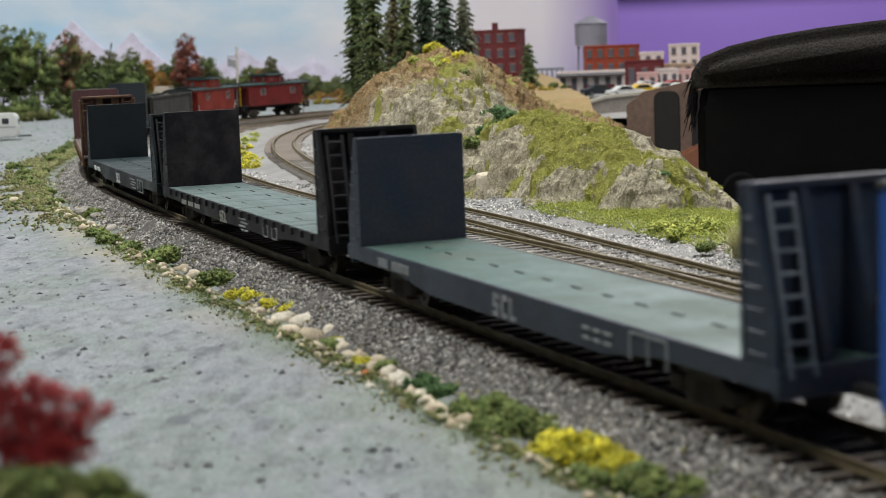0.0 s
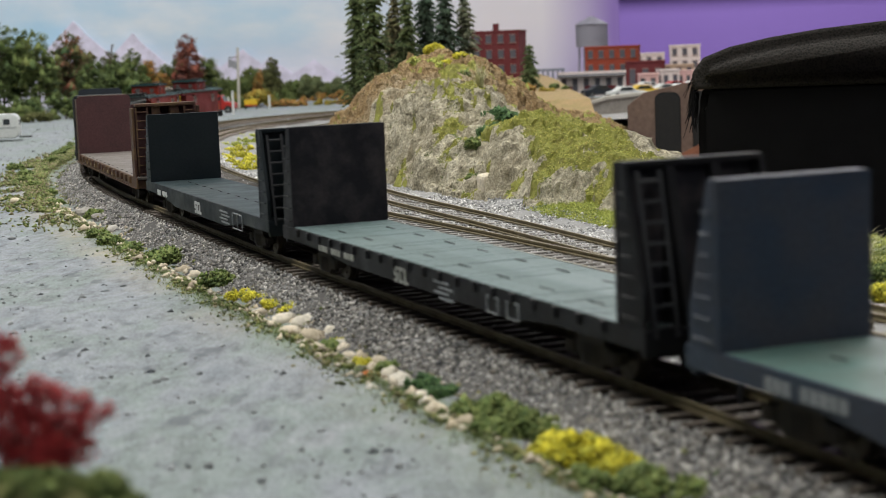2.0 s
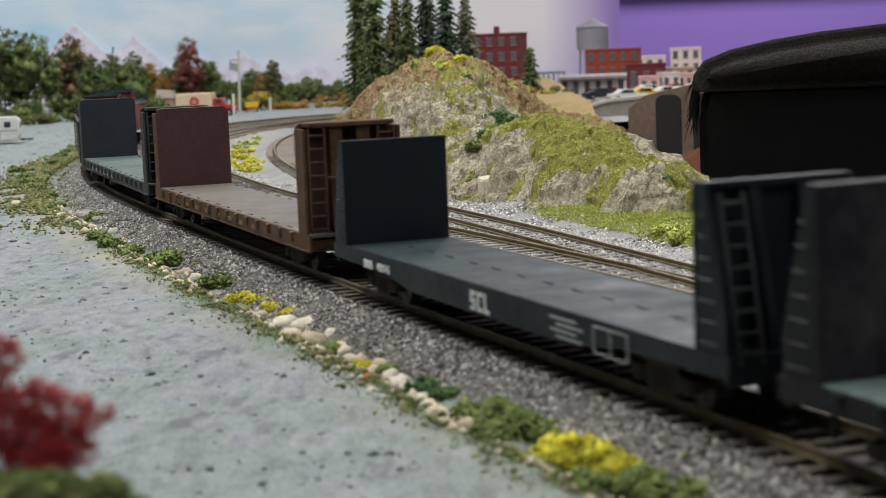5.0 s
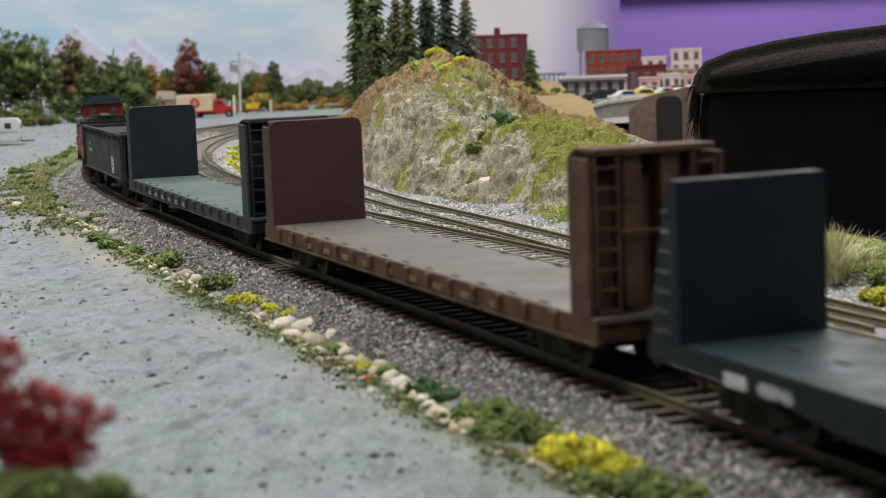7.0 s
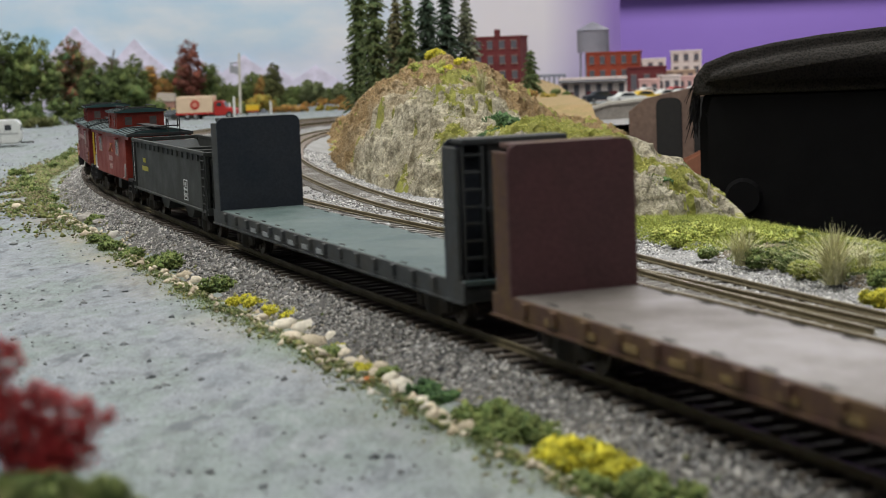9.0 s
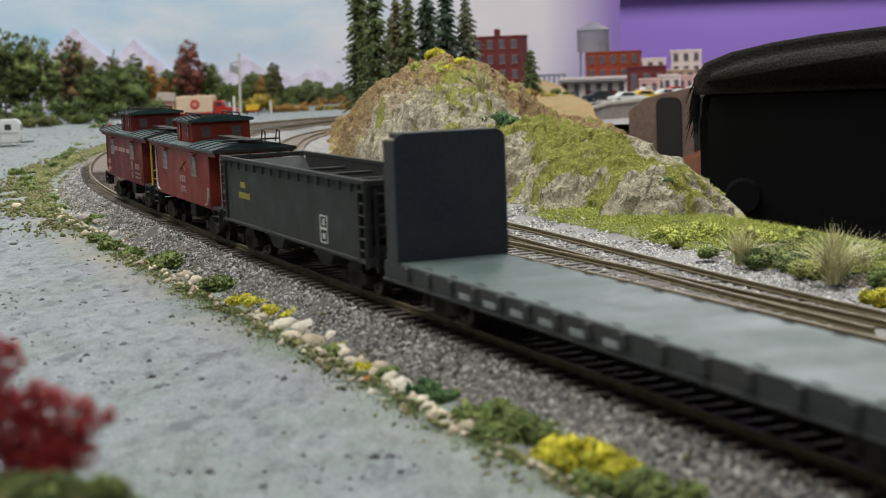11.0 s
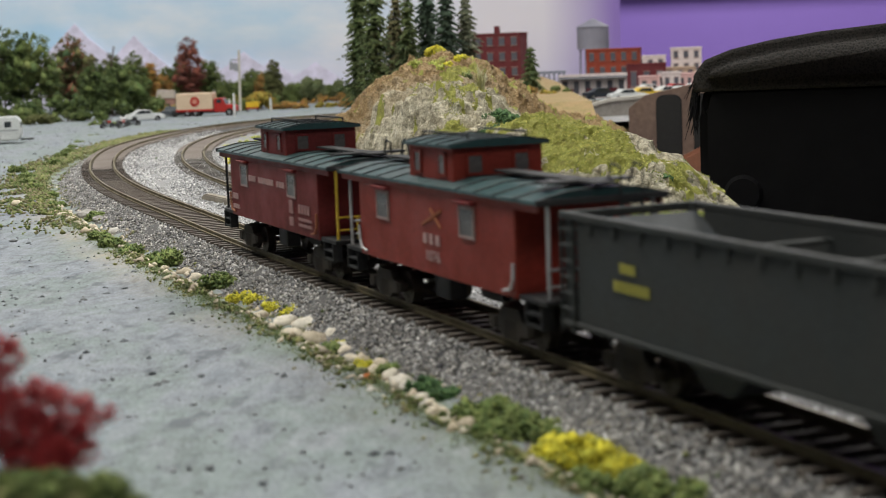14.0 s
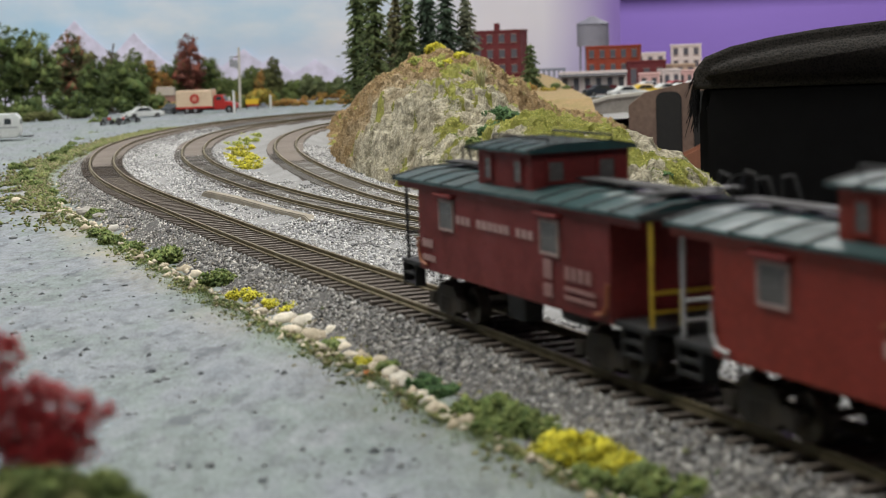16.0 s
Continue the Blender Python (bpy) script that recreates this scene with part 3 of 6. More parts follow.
# ---- painted backdrop ----
def backdrop():
    verts, faces = [], []
    xs = np.linspace(-1.7, .34, 40)
    for x in xs:
        verts += [(x, NORTH - .02, -.1), (x, NORTH - .02, .45), (x, NORTH + .01, -.1), (x, NORTH + .01, .45)]
    for k in range(len(xs) - 1):
        a = 4 * k
        faces += [(a, a + 4, a + 5, a + 1), (a + 2, a + 3, a + 7, a + 6), (a + 1, a + 5, a + 7, a + 3)]
    tagged(mesh_of("backdrop", verts, faces, M_SKY), "painted pale blue cloudy sky board behind the layout", "backdrop", kind="structure")
    for x, z, w in ((-.655, .148, .17), (-.548, .122, .14), (-.80, .12, .2), (-.44, .09, .14), (-.35, .086, .12), (-.30, .07, .1), (-.22, .062, .1)):
        r = random.Random(int(z * 1000))
        pts = [(x - w, -.02), (x - w * .5, z * .45 + r.uniform(-.004, .004)), (x - w * .18, z * .8), (x, z), (x + w * .12, z * .84), (x + w * .45, z * .5), (x + w, -.02)]
        tagged(part("painted_mountain", prism(pts, 1, NORTH - .026 - r.uniform(0, .003), NORTH - .022), M_MOUNT), "pale violet mountain painted on the backdrop", "painting", "painted mountains")


backdrop()

# ---- the train ----
# Cars run towards -s on the main line. Each car's own space: x forward, camera side at minus y, rail tops at z = 0.
SPEED = .1008
MOVERS = []
WHEELS = []


def rounded(w, h, r, z0, n=5):
    """Outline of a panel with rounded upper corners."""
    pts = [(-w / 2, z0), (w / 2, z0)]
    for k in range(n + 1):
        a = math.pi / 2 * k / n
        pts.append((w / 2 - r + r * math.cos(a), z0 + h - r + r * math.sin(a)))
    for k in range(n + 1):
        a = math.pi / 2 + math.pi / 2 * k / n
        pts.append((-w / 2 + r + r * math.cos(a), z0 + h - r + r * math.sin(a)))
    return pts


def truck(parent, x, material):
    t = new("truck")
    t.parent = parent
    t.matrix_basis = pose(x, 0, 0)
    tagged(t, "four-wheel truck with cast side frames")
    a = .0098
    for y in (-.0118, .0118):
        pts = [(-a - .003, .0042), (-a - .003, .0066), (-a + .003, .0072), (-.0052, .0098), (.0052, .0098), (a - .003, .0072), (a + .003, .0066),
               (a + .003, .0042), (a - .002, .0040), (.0058, .0030), (.0046, .0018), (-.0046, .0018), (-.0058, .0030), (-a + .002, .0040)]
        bm = prism(pts, 1, y - .0012, y + .0012)
        for sx in (-a, a):
            box(bm, (sx, y * 1.09, .0052), (.0040, .0014, .0034), .0004)
        for sx in (-.0024, 0, .0024):
            rod(bm, (sx, y * 1.07, .0026), (sx, y * 1.07, .0068), .0009, 6)
        part("side_frame", bm, material, t)
    part("bolster", boxed((0, 0, .0085), (.005, .022, .0030), .0004), material, t)
    for sx in (-a, a):
        bm = bmesh.new()
        rod(bm, (0, -.0105, 0), (0, .0105, 0), .0010, 8)
        for y in (-.0080, .0080):
            rod(bm, (0, y - .0013, 0), (0, y + .0013, 0), .0048, 20)
            rod(bm, (0, y * .84 - .0004, 0), (0, y * .84 + .0004, 0), .0054, 20)
            for k in range(4):
                c, s = math.cos(k * 1.571), math.sin(k * 1.571)
                box(bm, (.0026 * c, y * 1.17, .0026 * s), (.0010, .0004, .0010))
        w = part("wheelset", bm, M_WHEEL, t)
        w.matrix_basis = pose(sx, 0, .0049)
        WHEELS.append((w, sx))
    return t


def coupler(parent, x, way):
    bm = boxed((x, 0, .0098), (.010, .0026, .0022), .0003)
    box(bm, (x + way * .0055, .0008, .0098), (.004, .0040, .0032), .0006)
    box(bm, (x + way * .0045, 0, .0040), (.0006, .0006, .009))
    part("coupler", bm, M_STEEL, parent)


def ladder(parent, p0, p1, width, rungs, material, along="y", r=.0004):
    """A ladder from p0 up to p1 (middle line); its rungs lie along y or x."""
    bm = bmesh.new()
    o = Vector((0, width / 2, 0)) if along == "y" else Vector((width / 2, 0, 0))
    p0, p1 = Vector(p0), Vector(p1)
    for q in (-o, o):
        box_rod(bm, p0 + q, p1 + q, r * 2)
    for k in range(rungs):
        c = p0.lerp(p1, (k + .5) / rungs)
        rod(bm, c - o, c + o, r, 6)
    return part("ladder", bm, material, parent)


def box_rod(bm, a, b, w):
    a, b = Vector(a), Vector(b)
    m = Matrix.Translation((a + b) / 2) @ (b - a).to_track_quat("Z", "Y").to_matrix().to_4x4()
    return box(bm, (0, 0, 0), (w, w, (b - a).length), 0, m)


def marks(parent, rows, y, material, name="lettering"):
    """Bars of the size of unreadable lettering on the camera side; rows of x, z, length, height; one part for each word."""
    words = []
    for row in sorted(rows):
        x, z, l, h = row
        if words and x - l / 2 - max(a + c / 2 for a, b, c, d in words[-1]) < (.0006 if name == "emblem" else .0035):
            words[-1].append(row)
        else:
            words.append([row])
    for word in words:
        bm = bmesh.new()
        for x, z, l, h in word:
            box(bm, (x, y - .00010, z), (l, .0003, h))
        part(name, bm, material, parent, "worn painted lettering")


def written(parent, text, x, y, z, size, material, stretch=1.0):
    """Letters on the camera side."""
    cu = bpy.data.curves.new("lettering", "FONT")
    cu.body, cu.size, cu.extrude, cu.align_x = text, size, .0001, "CENTER"
    tmp = bpy.data.objects.new("lettering", cu)
    scene.collection.objects.link(tmp)
    me = bpy.data.meshes.new_from_object(tmp.evaluated_get(bpy.context.evaluated_depsgraph_get()))
    bpy.data.objects.remove(tmp)
    me.materials.clear()
    me.materials.append(material)
    ob = new("lettering", me)
    ob.parent = parent
    ob.matrix_basis = pose(x, y - .0001, z, 90, 0, 0) @ Matrix.Diagonal((stretch, 1, 1, 1))
    ob["label"] = "painted car number"
    return ob


def bar_mark(x, z, s):
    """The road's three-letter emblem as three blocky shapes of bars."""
    t = s * .22
    out = []
    w = s * .62
    for k in range(3):
        c = x + (k - 1) * s * .86
        out.append((c, z - s / 2 + t / 2, w, t))
        if k < 2:
            out.append((c, z + s / 2 - t / 2, w, t))
        if k == 0:
            out.append((c, z, w, t))
            out.append((c - w / 2 + t / 2, z + s / 4, t, s / 2))
            out.append((c + w / 2 - t / 2, z - s / 4, t, s / 2))
        else:
            out.append((c - w / 2 + t / 2, z, t, s))
    return out


def flat_car(name, label, s7, length, style, paint, deck_paint, inside, tall):
    """A bulkhead flat car. s7: where its rear bulkhead's inner face stands at 7 s; length between the bulkheads."""
    car = thing(name, label, "train car", "cars of the train")
    half, w, zd = length / 2, .0335, .0150
    over = half + .0125
    rounded_style = style == "rounded"
    # deck
    if style == "planked":
        part("deck", boxed((0, 0, zd - .0013), (length + .020, w - .0006, .0014)), deck_paint, car)
        n = int(length / .0062)
        one = None
        for k in range(n):
            x = -half + length * (k + .5) / n
            m = pose(x, 0, zd - .0003 + random.uniform(-.0001, .0001))
            if one is None:
                one = part("plank", boxed((0, 0, 0), (length / n - .0003, w + .0004, .0008), .00015), deck_paint, car)
                one.matrix_basis = m
            else:
                shared("plank", one, car, m)
        strip = None
        for k in range(1, 9):
            for y in (-.0085, .0085):
                m = pose(-half + length * k / 9, y, zd + .0002)
                if strip is None:
                    strip = part("nailing_strip", boxed((0, 0, 0), (.0075, .0004, .0003)), M_STEEL, car)
                    strip.matrix_basis = m
                else:
                    shared("nailing_strip", strip, car, m)
    else:
        part("deck", boxed((0, 0, zd - .0007), (length + .022, w - .0004, .0014), .0003), deck_paint, car, "dusty steel deck")
        slot = None
        for k in range(1, 13):
            for y in ((-.002,) if style == "deep" else (-.0152, .0152)):
                m = pose(-half + length * k / 13, y, zd + .0001)
                if slot is None:
                    slot = part("deck_slot", boxed((0, 0, 0), (.0046, .0006, .0003)), M_STEEL, car)
                    slot.matrix_basis = m
                else:
                    shared("deck_slot", slot, car, m)
    # side sills
    for y in (-w / 2, w / 2):
        if rounded_style:
            bm = boxed((0, y, zd - .0030), (length + .024, .0009, .0056), .0002)
            box(bm, (0, y * 1.01, zd - .0056), (length + .024, .0017, .0006))
            part("side_sill", bm, paint, car)
            for k in range(15):
                x = -half + length * (k + .5) / 15
                part("stake_pocket", boxed((x, y * 1.045, zd - .0022), (.0030, .0016, .0034), .0003), paint, car)
        else:
            deep = .0072 if style == "deep" else .0062
            pts = [(-over, zd), (over, zd), (over, zd - .0045), (half - .030, zd - .0048), (half - .055, zd - deep - .0006),
                   (-half + .055, zd - deep - .0006), (-half + .030, zd - .0048), (-over, zd - .0045)]
            part("side_sill", prism(pts, 1, y - .0006, y + .0006, .0002), paint, car)
            if style == "planked":
                for k in range(20):
                    x = -half + length * (k + .5) / 20
                    part("stake_pocket", boxed((x, y * 1.05, zd - .0014), (.0022, .0014, .0026), .0003), paint, car)
    bm = boxed((0, 0, zd - .0050), (length * .96, .0060, .0050), .0004)
    for k in range(8):
        x = -half + length * (k + .5) / 8
        box(bm, (x, 0, zd - .0032), (.0014, w - .003, .0026))
    part("underframe", bm, M_STEEL, car)
    bm = rod(bmesh.new(), (.010, -.006, .0065), (.026, -.006, .0065), .0026, 12)
    part("air_tank", bm, M_STEEL, car)
    part("brake_valve", boxed((-.020, .004, .0070), (.008, .006, .004), .0005), M_STEEL, car)
    # bulkheads
    for way in (-1, 1):
        bh = new("bulkhead")
        bh.parent = car
        tagged(bh, "solid bulkhead with outside braces and ladder")
        xi = way * half
        r = .0030 if rounded_style else .0004
        part("inner_panel", prism(rounded(w + .0010, tall + .001, r, zd - .001), 0, xi, xi + way * .0012, .00015), inside, bh)
        out = way
        if rounded_style:
            pts = rounded(w + .0014, tall + .0012, r, zd - .0035)
            hole = .0022
            bm = bmesh.new()
            for y in (-w / 2 + .0001, w / 2 - .0001):
                box(bm, (xi + out * .0052, y, zd - .003 + tall / 2), (.0082, .0012, tall + .002), .0003)
            box(bm, (xi + out * .0052, 0, zd + tall - .0008), (.0082, w - .003, .0016), .0004)
            box(bm, (xi + out * .0052, 0, zd - .0040), (.0082, w, .0040), .0004)
            part("outer_frame", bm, paint, bh)
            for y in (-.0048, .0048):
                part("post", boxed((xi + out * .0042, y, zd + tall / 2), (.0060, .0046, tall - .002), .0003), paint, bh)
            for y in (-w / 2 + .0045, w / 2 - .0045):
                ladder(bh, (xi + out * .0088, y, zd - .001), (xi + out * .0088, y, zd + tall - .002), .0056, 8, paint)
            bm = bent(bmesh.new(), [(xi + out * .0095, -.0090, zd + tall * .50), (xi + out * .0095, .0090, zd + tall * .50)], .0004)
            part("grab_iron", bm, paint, bh)
        else:
            foot, head = .0112, .0040
            for y in (-w / 2 + .0003, w / 2 - .0003):
                xb = xi + out * .0014
                pts = [(xb, zd + tall), (xi + out * head, zd + tall), (xi + out * foot, zd + tall * .22), (xi + out * foot, zd - .004), (xb, zd - .004)]
                part("gusset", prism(pts, 1, y - .0006, y + .0006, .00015), paint, bh)
            for y in (-.0055, .0055):
                pts = [(xb, zd + tall), (xi + out * head * .8, zd + tall), (xi + out * foot * .9, zd + .004), (xi + out * foot * .9, zd - .004), (xb, zd - .004)]
                part("brace", prism(pts, 1, y - .0011, y + .0011, .00015), paint, bh)
            part("top_rail", boxed((xi + out * .0027, 0, zd + tall - .0006), (.0026, w, .0014), .0003), paint, bh)
            part("end_sill", boxed((xi + out * .0105, 0, zd - .0030), (.0022, w, .0060), .0004), paint, bh)
            ladder(bh, (xi + out * .0118, -w / 2 + .0050, zd - .002), (xi + out * .0052, -w / 2 + .0050, zd + tall - .002), .0052, 8, M_RUNG if paint is M_BLUEBLACK else M_DULL_RUNG)
            for k in range(7):
                z = zd + tall * (.06 + .125 * k)
                d = out * (.0052 + .0062 * min(1, (1 - (z - zd) / tall) * 1.25))
                for y in (-w / 2 - .0009, w / 2 + .0009):
                    iron = bent(bmesh.new(), [(xi + d * .8, y * .93, z), (xi + d * .8, y, z), (xi + out * .0025, y, z), (xi + out * .0025, y * .93, z)], .0002, 5)
                    part("grab_iron", iron, paint, bh)
            bm = rod(bmesh.new(), (xi + out * .0135, .0060, zd + tall * .28), (xi + out * .0142, .0060, zd + tall * .28), .0040, 16)
            rod(bm, (xi + out * .009, .0060, zd + tall * .28), (xi + out * .0142, .0060, zd + tall * .28), .0006, 6)
            if way > 0:
                part("brake_wheel", bm, M_STEEL, bh)
            else:
                bm.free()
    for way in (-1, 1):
        truck(car, way * (half - .020), M_TRUCK)
        coupler(car, way * (over + .003), way)
    MOVERS.append((car, s7 - half, half - .020))
    return car


def hopper_car():
    car = thing("hopper_car", "dark grey open-top hopper car with yellow numbers", "train car", "cars of the train")
    half, w, top, low = .086, .0330, .0372, .0122
    for y in (-1, 1):
        bm = boxed((0, y * (w / 2 - .0004), (top + low) / 2), (2 * half - .014, .0008, top - low), .0002)
        part("side_sheet", bm, M_HOPPER, car)
        part("top_chord", boxed((0, y * w / 2, top - .0008), (2 * half, .0018, .0016), .0003), M_HOPPER, car)
        part("bottom_sill", boxed((0, y * w / 2, low), (2 * half, .0014, .0012), .0003), M_HOPPER, car)
        for k in range(14):
            x = -half + .014 + (2 * half - .028) * k / 13
            part("rib", boxed((x, y * (w / 2 + .0001), top - .0029), (.0016, .0012, .0030), .0003), M_HOPPER, car)
        for x in (-half + .0022, half - .0022):
            bm = boxed((x, y * (w / 2 - .0008), (top + low) / 2), (.0032, .0014, top - low), .0003)
            part("corner_post", bm, M_HOPPER, car)
            ladder(car, (x * .985, y * (w / 2 + .0006), low - .002), (x * .985, y * (w / 2 + .0006), top - .002), .0058, 7, M_HOPPER, "x", .0003)
    for way in (-1, 1):
        x = way * half
        # sloped end sheet, end frame and ladder
        bm = prism([(x - way * .004, top - .002), (x - way * .0048, top - .002), (x - way * .045, low + .001), (x - way * .044, low + .001)], 1, -w / 2 + .001, w / 2 - .001)
        part("slope_sheet", bm, M_HOPPER_IN, car)
        bm = boxed((x - way * .001, 0, top - .0010), (.0022, w, .0018), .0003)
        box(bm, (x - way * .001, 0, low), (.0026, w, .0030), .0003)
        for y in (-.006, .006):
            box(bm, (x - way * .002, y, (top + low) / 2), (.0016, .0018, top - low))
        part("end_frame", bm, M_HOPPER, car)
        ladder(car, (x + way * .0008, -w / 2 + .0055, low - .003), (x + way * .0008, -w / 2 + .0055, top - .003), .0058, 8, M_HOPPER)
        truck(car, way * (half - .024), M_TRUCK)
        coupler(car, way * (half + .005), way)
    for x in (-.028, .028):
        for y in (-.007, .007):
            pts = [(x - .016, low + .002), (x + .016, low + .002), (x + .005, .0055), (x - .005, .0055)]
            part("discharge_chute", prism(pts, 1, y - .0052, y + .0052), M_HOPPER, car)
    part("center_sill", boxed((0, 0, low - .001), (2 * half, .006, .005), .0005), M_STEEL, car)
    part("hopper_floor", boxed((0, 0, low + .0015), (.09, w - .002, .001)), M_HOPPER_IN, car)
    bm = bmesh.new()
    for x in (-.03, 0, .03):
        rod(bm, (x, -w / 2, top - .004), (x, w / 2, top - .004), .0006, 6)
    part("cross_brace", bm, M_HOPPER, car)
    y = -w / 2
    marks(car, [(-.0578 + k * .0023, .0272, .0015, .0021) for k in range(3)] + [(-.0605 + k * .0026, .0232, .0015, .0023) for k in range(6)], y - .0001, M_YELLOW_LETTER)
    marks(car, [(.043, z, .0070, .0003) for z in (.0145, .0188, .0192, .0232)] + [(x, z, .0003, .0040) for x in (.0395, .0465) for z in (.0166, .0212)]
          + [(.043, .0166, .0022, .0018), (.043, .0212, .0015, .0022)], y - .0001, M_WHITE)
    MOVERS.append((car, 4.032, half - .024))


def caboose(name, label, s7, red, band, numbers, rail_paint):
    car = thing(name, label, "caboose", "cabooses of the train")
    half, bl, w, low, eave = .0715, .0560, .0320, .0135, .0375
    part("body", boxed((0, 0, (low + eave) / 2), (2 * bl, w, eave - low), .0003), red, car)
    part("letter_board", boxed((0, -w / 2 - .0002, eave - .0010), (2 * half - .002, .0007, .0020), .0002), red, car)
    part("letter_board", boxed((0, w / 2 + .0002, eave - .0010), (2 * half - .002, .0007, .0020), .0002), red, car)
    # low arched roof
    pts = [(-w / 2 - .0014, eave - .0002), (w / 2 + .0014, eave - .0002), (w / 2 + .0014, eave + .0007), (.009, eave + .0026), (0, eave + .0030), (-.009, eave + .0026), (-w / 2 - .0014, eave + .0007)]
    part("roof", prism(pts, 0, -half, half, .0001), M_ROOF, car, "weathered green-black metal roof with a teal sheen painted in")
    for k in range(13):
        x = -half + .0006 + (2 * half - .0012) * k / 12
        if abs(x + .0040) < .0175:
            continue
        rib = [(u, v + .0003) for u, v in pts]
        part("roof_rib", prism(rib, 0, x - .0005, x + .0005), M_STEEL, car)
    part("running_board", boxed((-.044, 0, eave + .0042), (.050, .0055, .0006)), M_STEEL, car)
    part("running_board", boxed((.044, 0, eave + .0042), (.058, .0055, .0006)), M_STEEL, car)
    part("cross_board", boxed((.062, 0, eave + .0042), (.006, .024, .0006)), M_STEEL, car)
    # cupola
    cx, cl, cw, ch = -.0040, .0160, .0262, .0105
    cup = new("cupola")
    cup.parent = car
    part("cupola_wall", boxed((cx, 0, eave + ch / 2 + .0005), (2 * cl, cw, ch), .0003), red, cup)
    zc = eave + ch
    pts = [(-cw / 2 - .0014, zc), (cw / 2 + .0014, zc), (cw / 2 + .0014, zc + .0008), (.007, zc + .0021), (-.007, zc + .0021), (-cw / 2 - .0014, zc + .0008)]
    part("cupola_roof", prism(pts, 0, cx - cl - .0020, cx + cl + .0020, .0001), M_ROOF, cup)
    for k in range(5):
        x = cx + (k - 2) * (cl + .0008) / 2
        part("roof_rib", prism([(u, v + .0003) for u, v in pts], 0, x - .0005, x + .0005), M_STEEL, cup)
    bm = bmesh.new()
    for y in (-.0085, .0085):
        bent(bm, [(cx - cl, y, zc + .0016), (cx - cl, y, zc + .0034), (cx + cl, y, zc + .0034), (cx + cl, y, zc + .0016)], .0003)
    part("roof_railing", bm, M_STEEL, cup)

    def window(parent, x, y, z, wx, wz, face):
        """face: 'side' looks along y, 'end' along x."""
        win = new("window")
        win.parent = parent
        win.matrix_basis = pose(x, y, z, 0, 0, 0 if face == "side" else 90)
        bm = bmesh.new()
        for u in (-1, 1):
            box(bm, (u * wx / 2, 0, 0), (.0007, .0009, wz + .0007))
            box(bm, (0, 0, u * wz / 2), (wx, .0009, .0007))
        part("frame", bm, M_FRAME if parent is car else red, win)
        part("pane", boxed((0, 0, 0), (wx - .0006, .0005, wz - .0006)), M_PANE, win)
        if face == "side" and parent is car:
            part("hood", boxed((0, -.0008 if y < 0 else .0008, wz / 2 + .0014), (wx + .0028, .0020, .0009), .0002), band, win)
    for y in (-w / 2 - .0001, w / 2 + .0001):
        for x in (-.0350, .0272):
            window(car, x, y, .0298, .0094, .0076, "side")
    for y in (-cw / 2 - .0001, cw / 2 + .0001):
        for x in (cx - .0088, cx + .0088):
            window(cup, x, y, eave + .0060, .0046, .0058, "side")
    for x in (cx - cl - .0001, cx + cl + .0001):
        for y in (-.0068, .0068):
            window(cup, x, y, eave + .0060, .0046, .0052, "end")
    # end platforms with steps, posts, railings and ladders
    for way in (-1, 1):
        x0, x1 = way * bl, way * half
        part("platform", boxed(((x0 + x1) / 2, 0, low + .0006), (abs(x1 - x0), w - .001, .0014), .0003), M_STEEL, car)
        part("end_door", boxed((x0 + way * .0002, 0, low + .0105), (.0006, .0085, .0190), .0002), band, car)
        for y in (-w / 2 + .0016, w / 2 - .0016):
            bm = boxed((way * (half - .0065), y, low - .0052), (.0085, .0030, .0006))
            box(bm, (way * (half - .0065), y, low - .0024), (.0085, .0030, .0006))
            for u in (-.0045, .0045):
                box(bm, (way * (half - .0065) + u, y, low - .0028), (.0006, .0032, .0062))
            part("steps", bm, M_STEEL, car)
            bm = rod(bmesh.new(), (way * (half - .0014), y * .97, low), (way * (half - .0014), y * .97, eave), .0005, 8)
            part("post", bm, rail_paint if way > 0 or rail_paint is M_SILVER else M_STEEL, car)
        bm = bent(bmesh.new(), [(way * (half - .0010), -.0135, low + .0085), (way * (half - .0010), .0135, low + .0085)], .0004)
        bent(bm, [(way * (half - .0010), -.0135, low + .0045), (way * (half - .0010), .0135, low + .0045)], .0003)
        for y in (-.0075, .0075):
            rod(bm, (way * (half - .0010), y, low), (way * (half - .0010), y, low + .0085), .0003, 6)
        part("end_railing", bm, rail_paint if way > 0 or rail_paint is M_SILVER else M_STEEL, car)
        part("end_eave", boxed((way * half, 0, eave + .0004), (.0012, w + .003, .0016), .0002), M_STEEL, car)
        ladder(car, (way * (half + .0002), .0075, low), (way * (half + .0002), .0075, eave + .001), .0055, 7, M_STEEL)
        for y in (.0045, .0105):
            bm = bent(bmesh.new(), [(way * (half + .0002), y, eave), (way * (half + .0002), y, eave + .0075), (way * (half - .004), y, eave + .0082), (way * (half - .0065), y, eave + .0032)], .0003)
            part("ladder_top", bm, M_STEEL, car)
        for y in (-w / 2 - .0006, w / 2 + .0006):
            pts = [(way * (bl - .0004), y, low + .0088), (way * (bl - .0008), y, low + .0045), (way * (bl - .0025), y, low + .0022), (way * (bl - .0065), y, low + .0016)]
            bm = bent(bmesh.new(), pts, .00042, 6)
            part("grab_iron", bm, M_SILVER if rail_paint is M_SILVER else M_EMBLEM, car)
        truck(car, way * (half - .0265), M_TRUCK)
        coupler(car, way * (half + .005), way)
    bm = boxed((-.004, -.0085, .0095), (.011, .005, .0075), .0004)
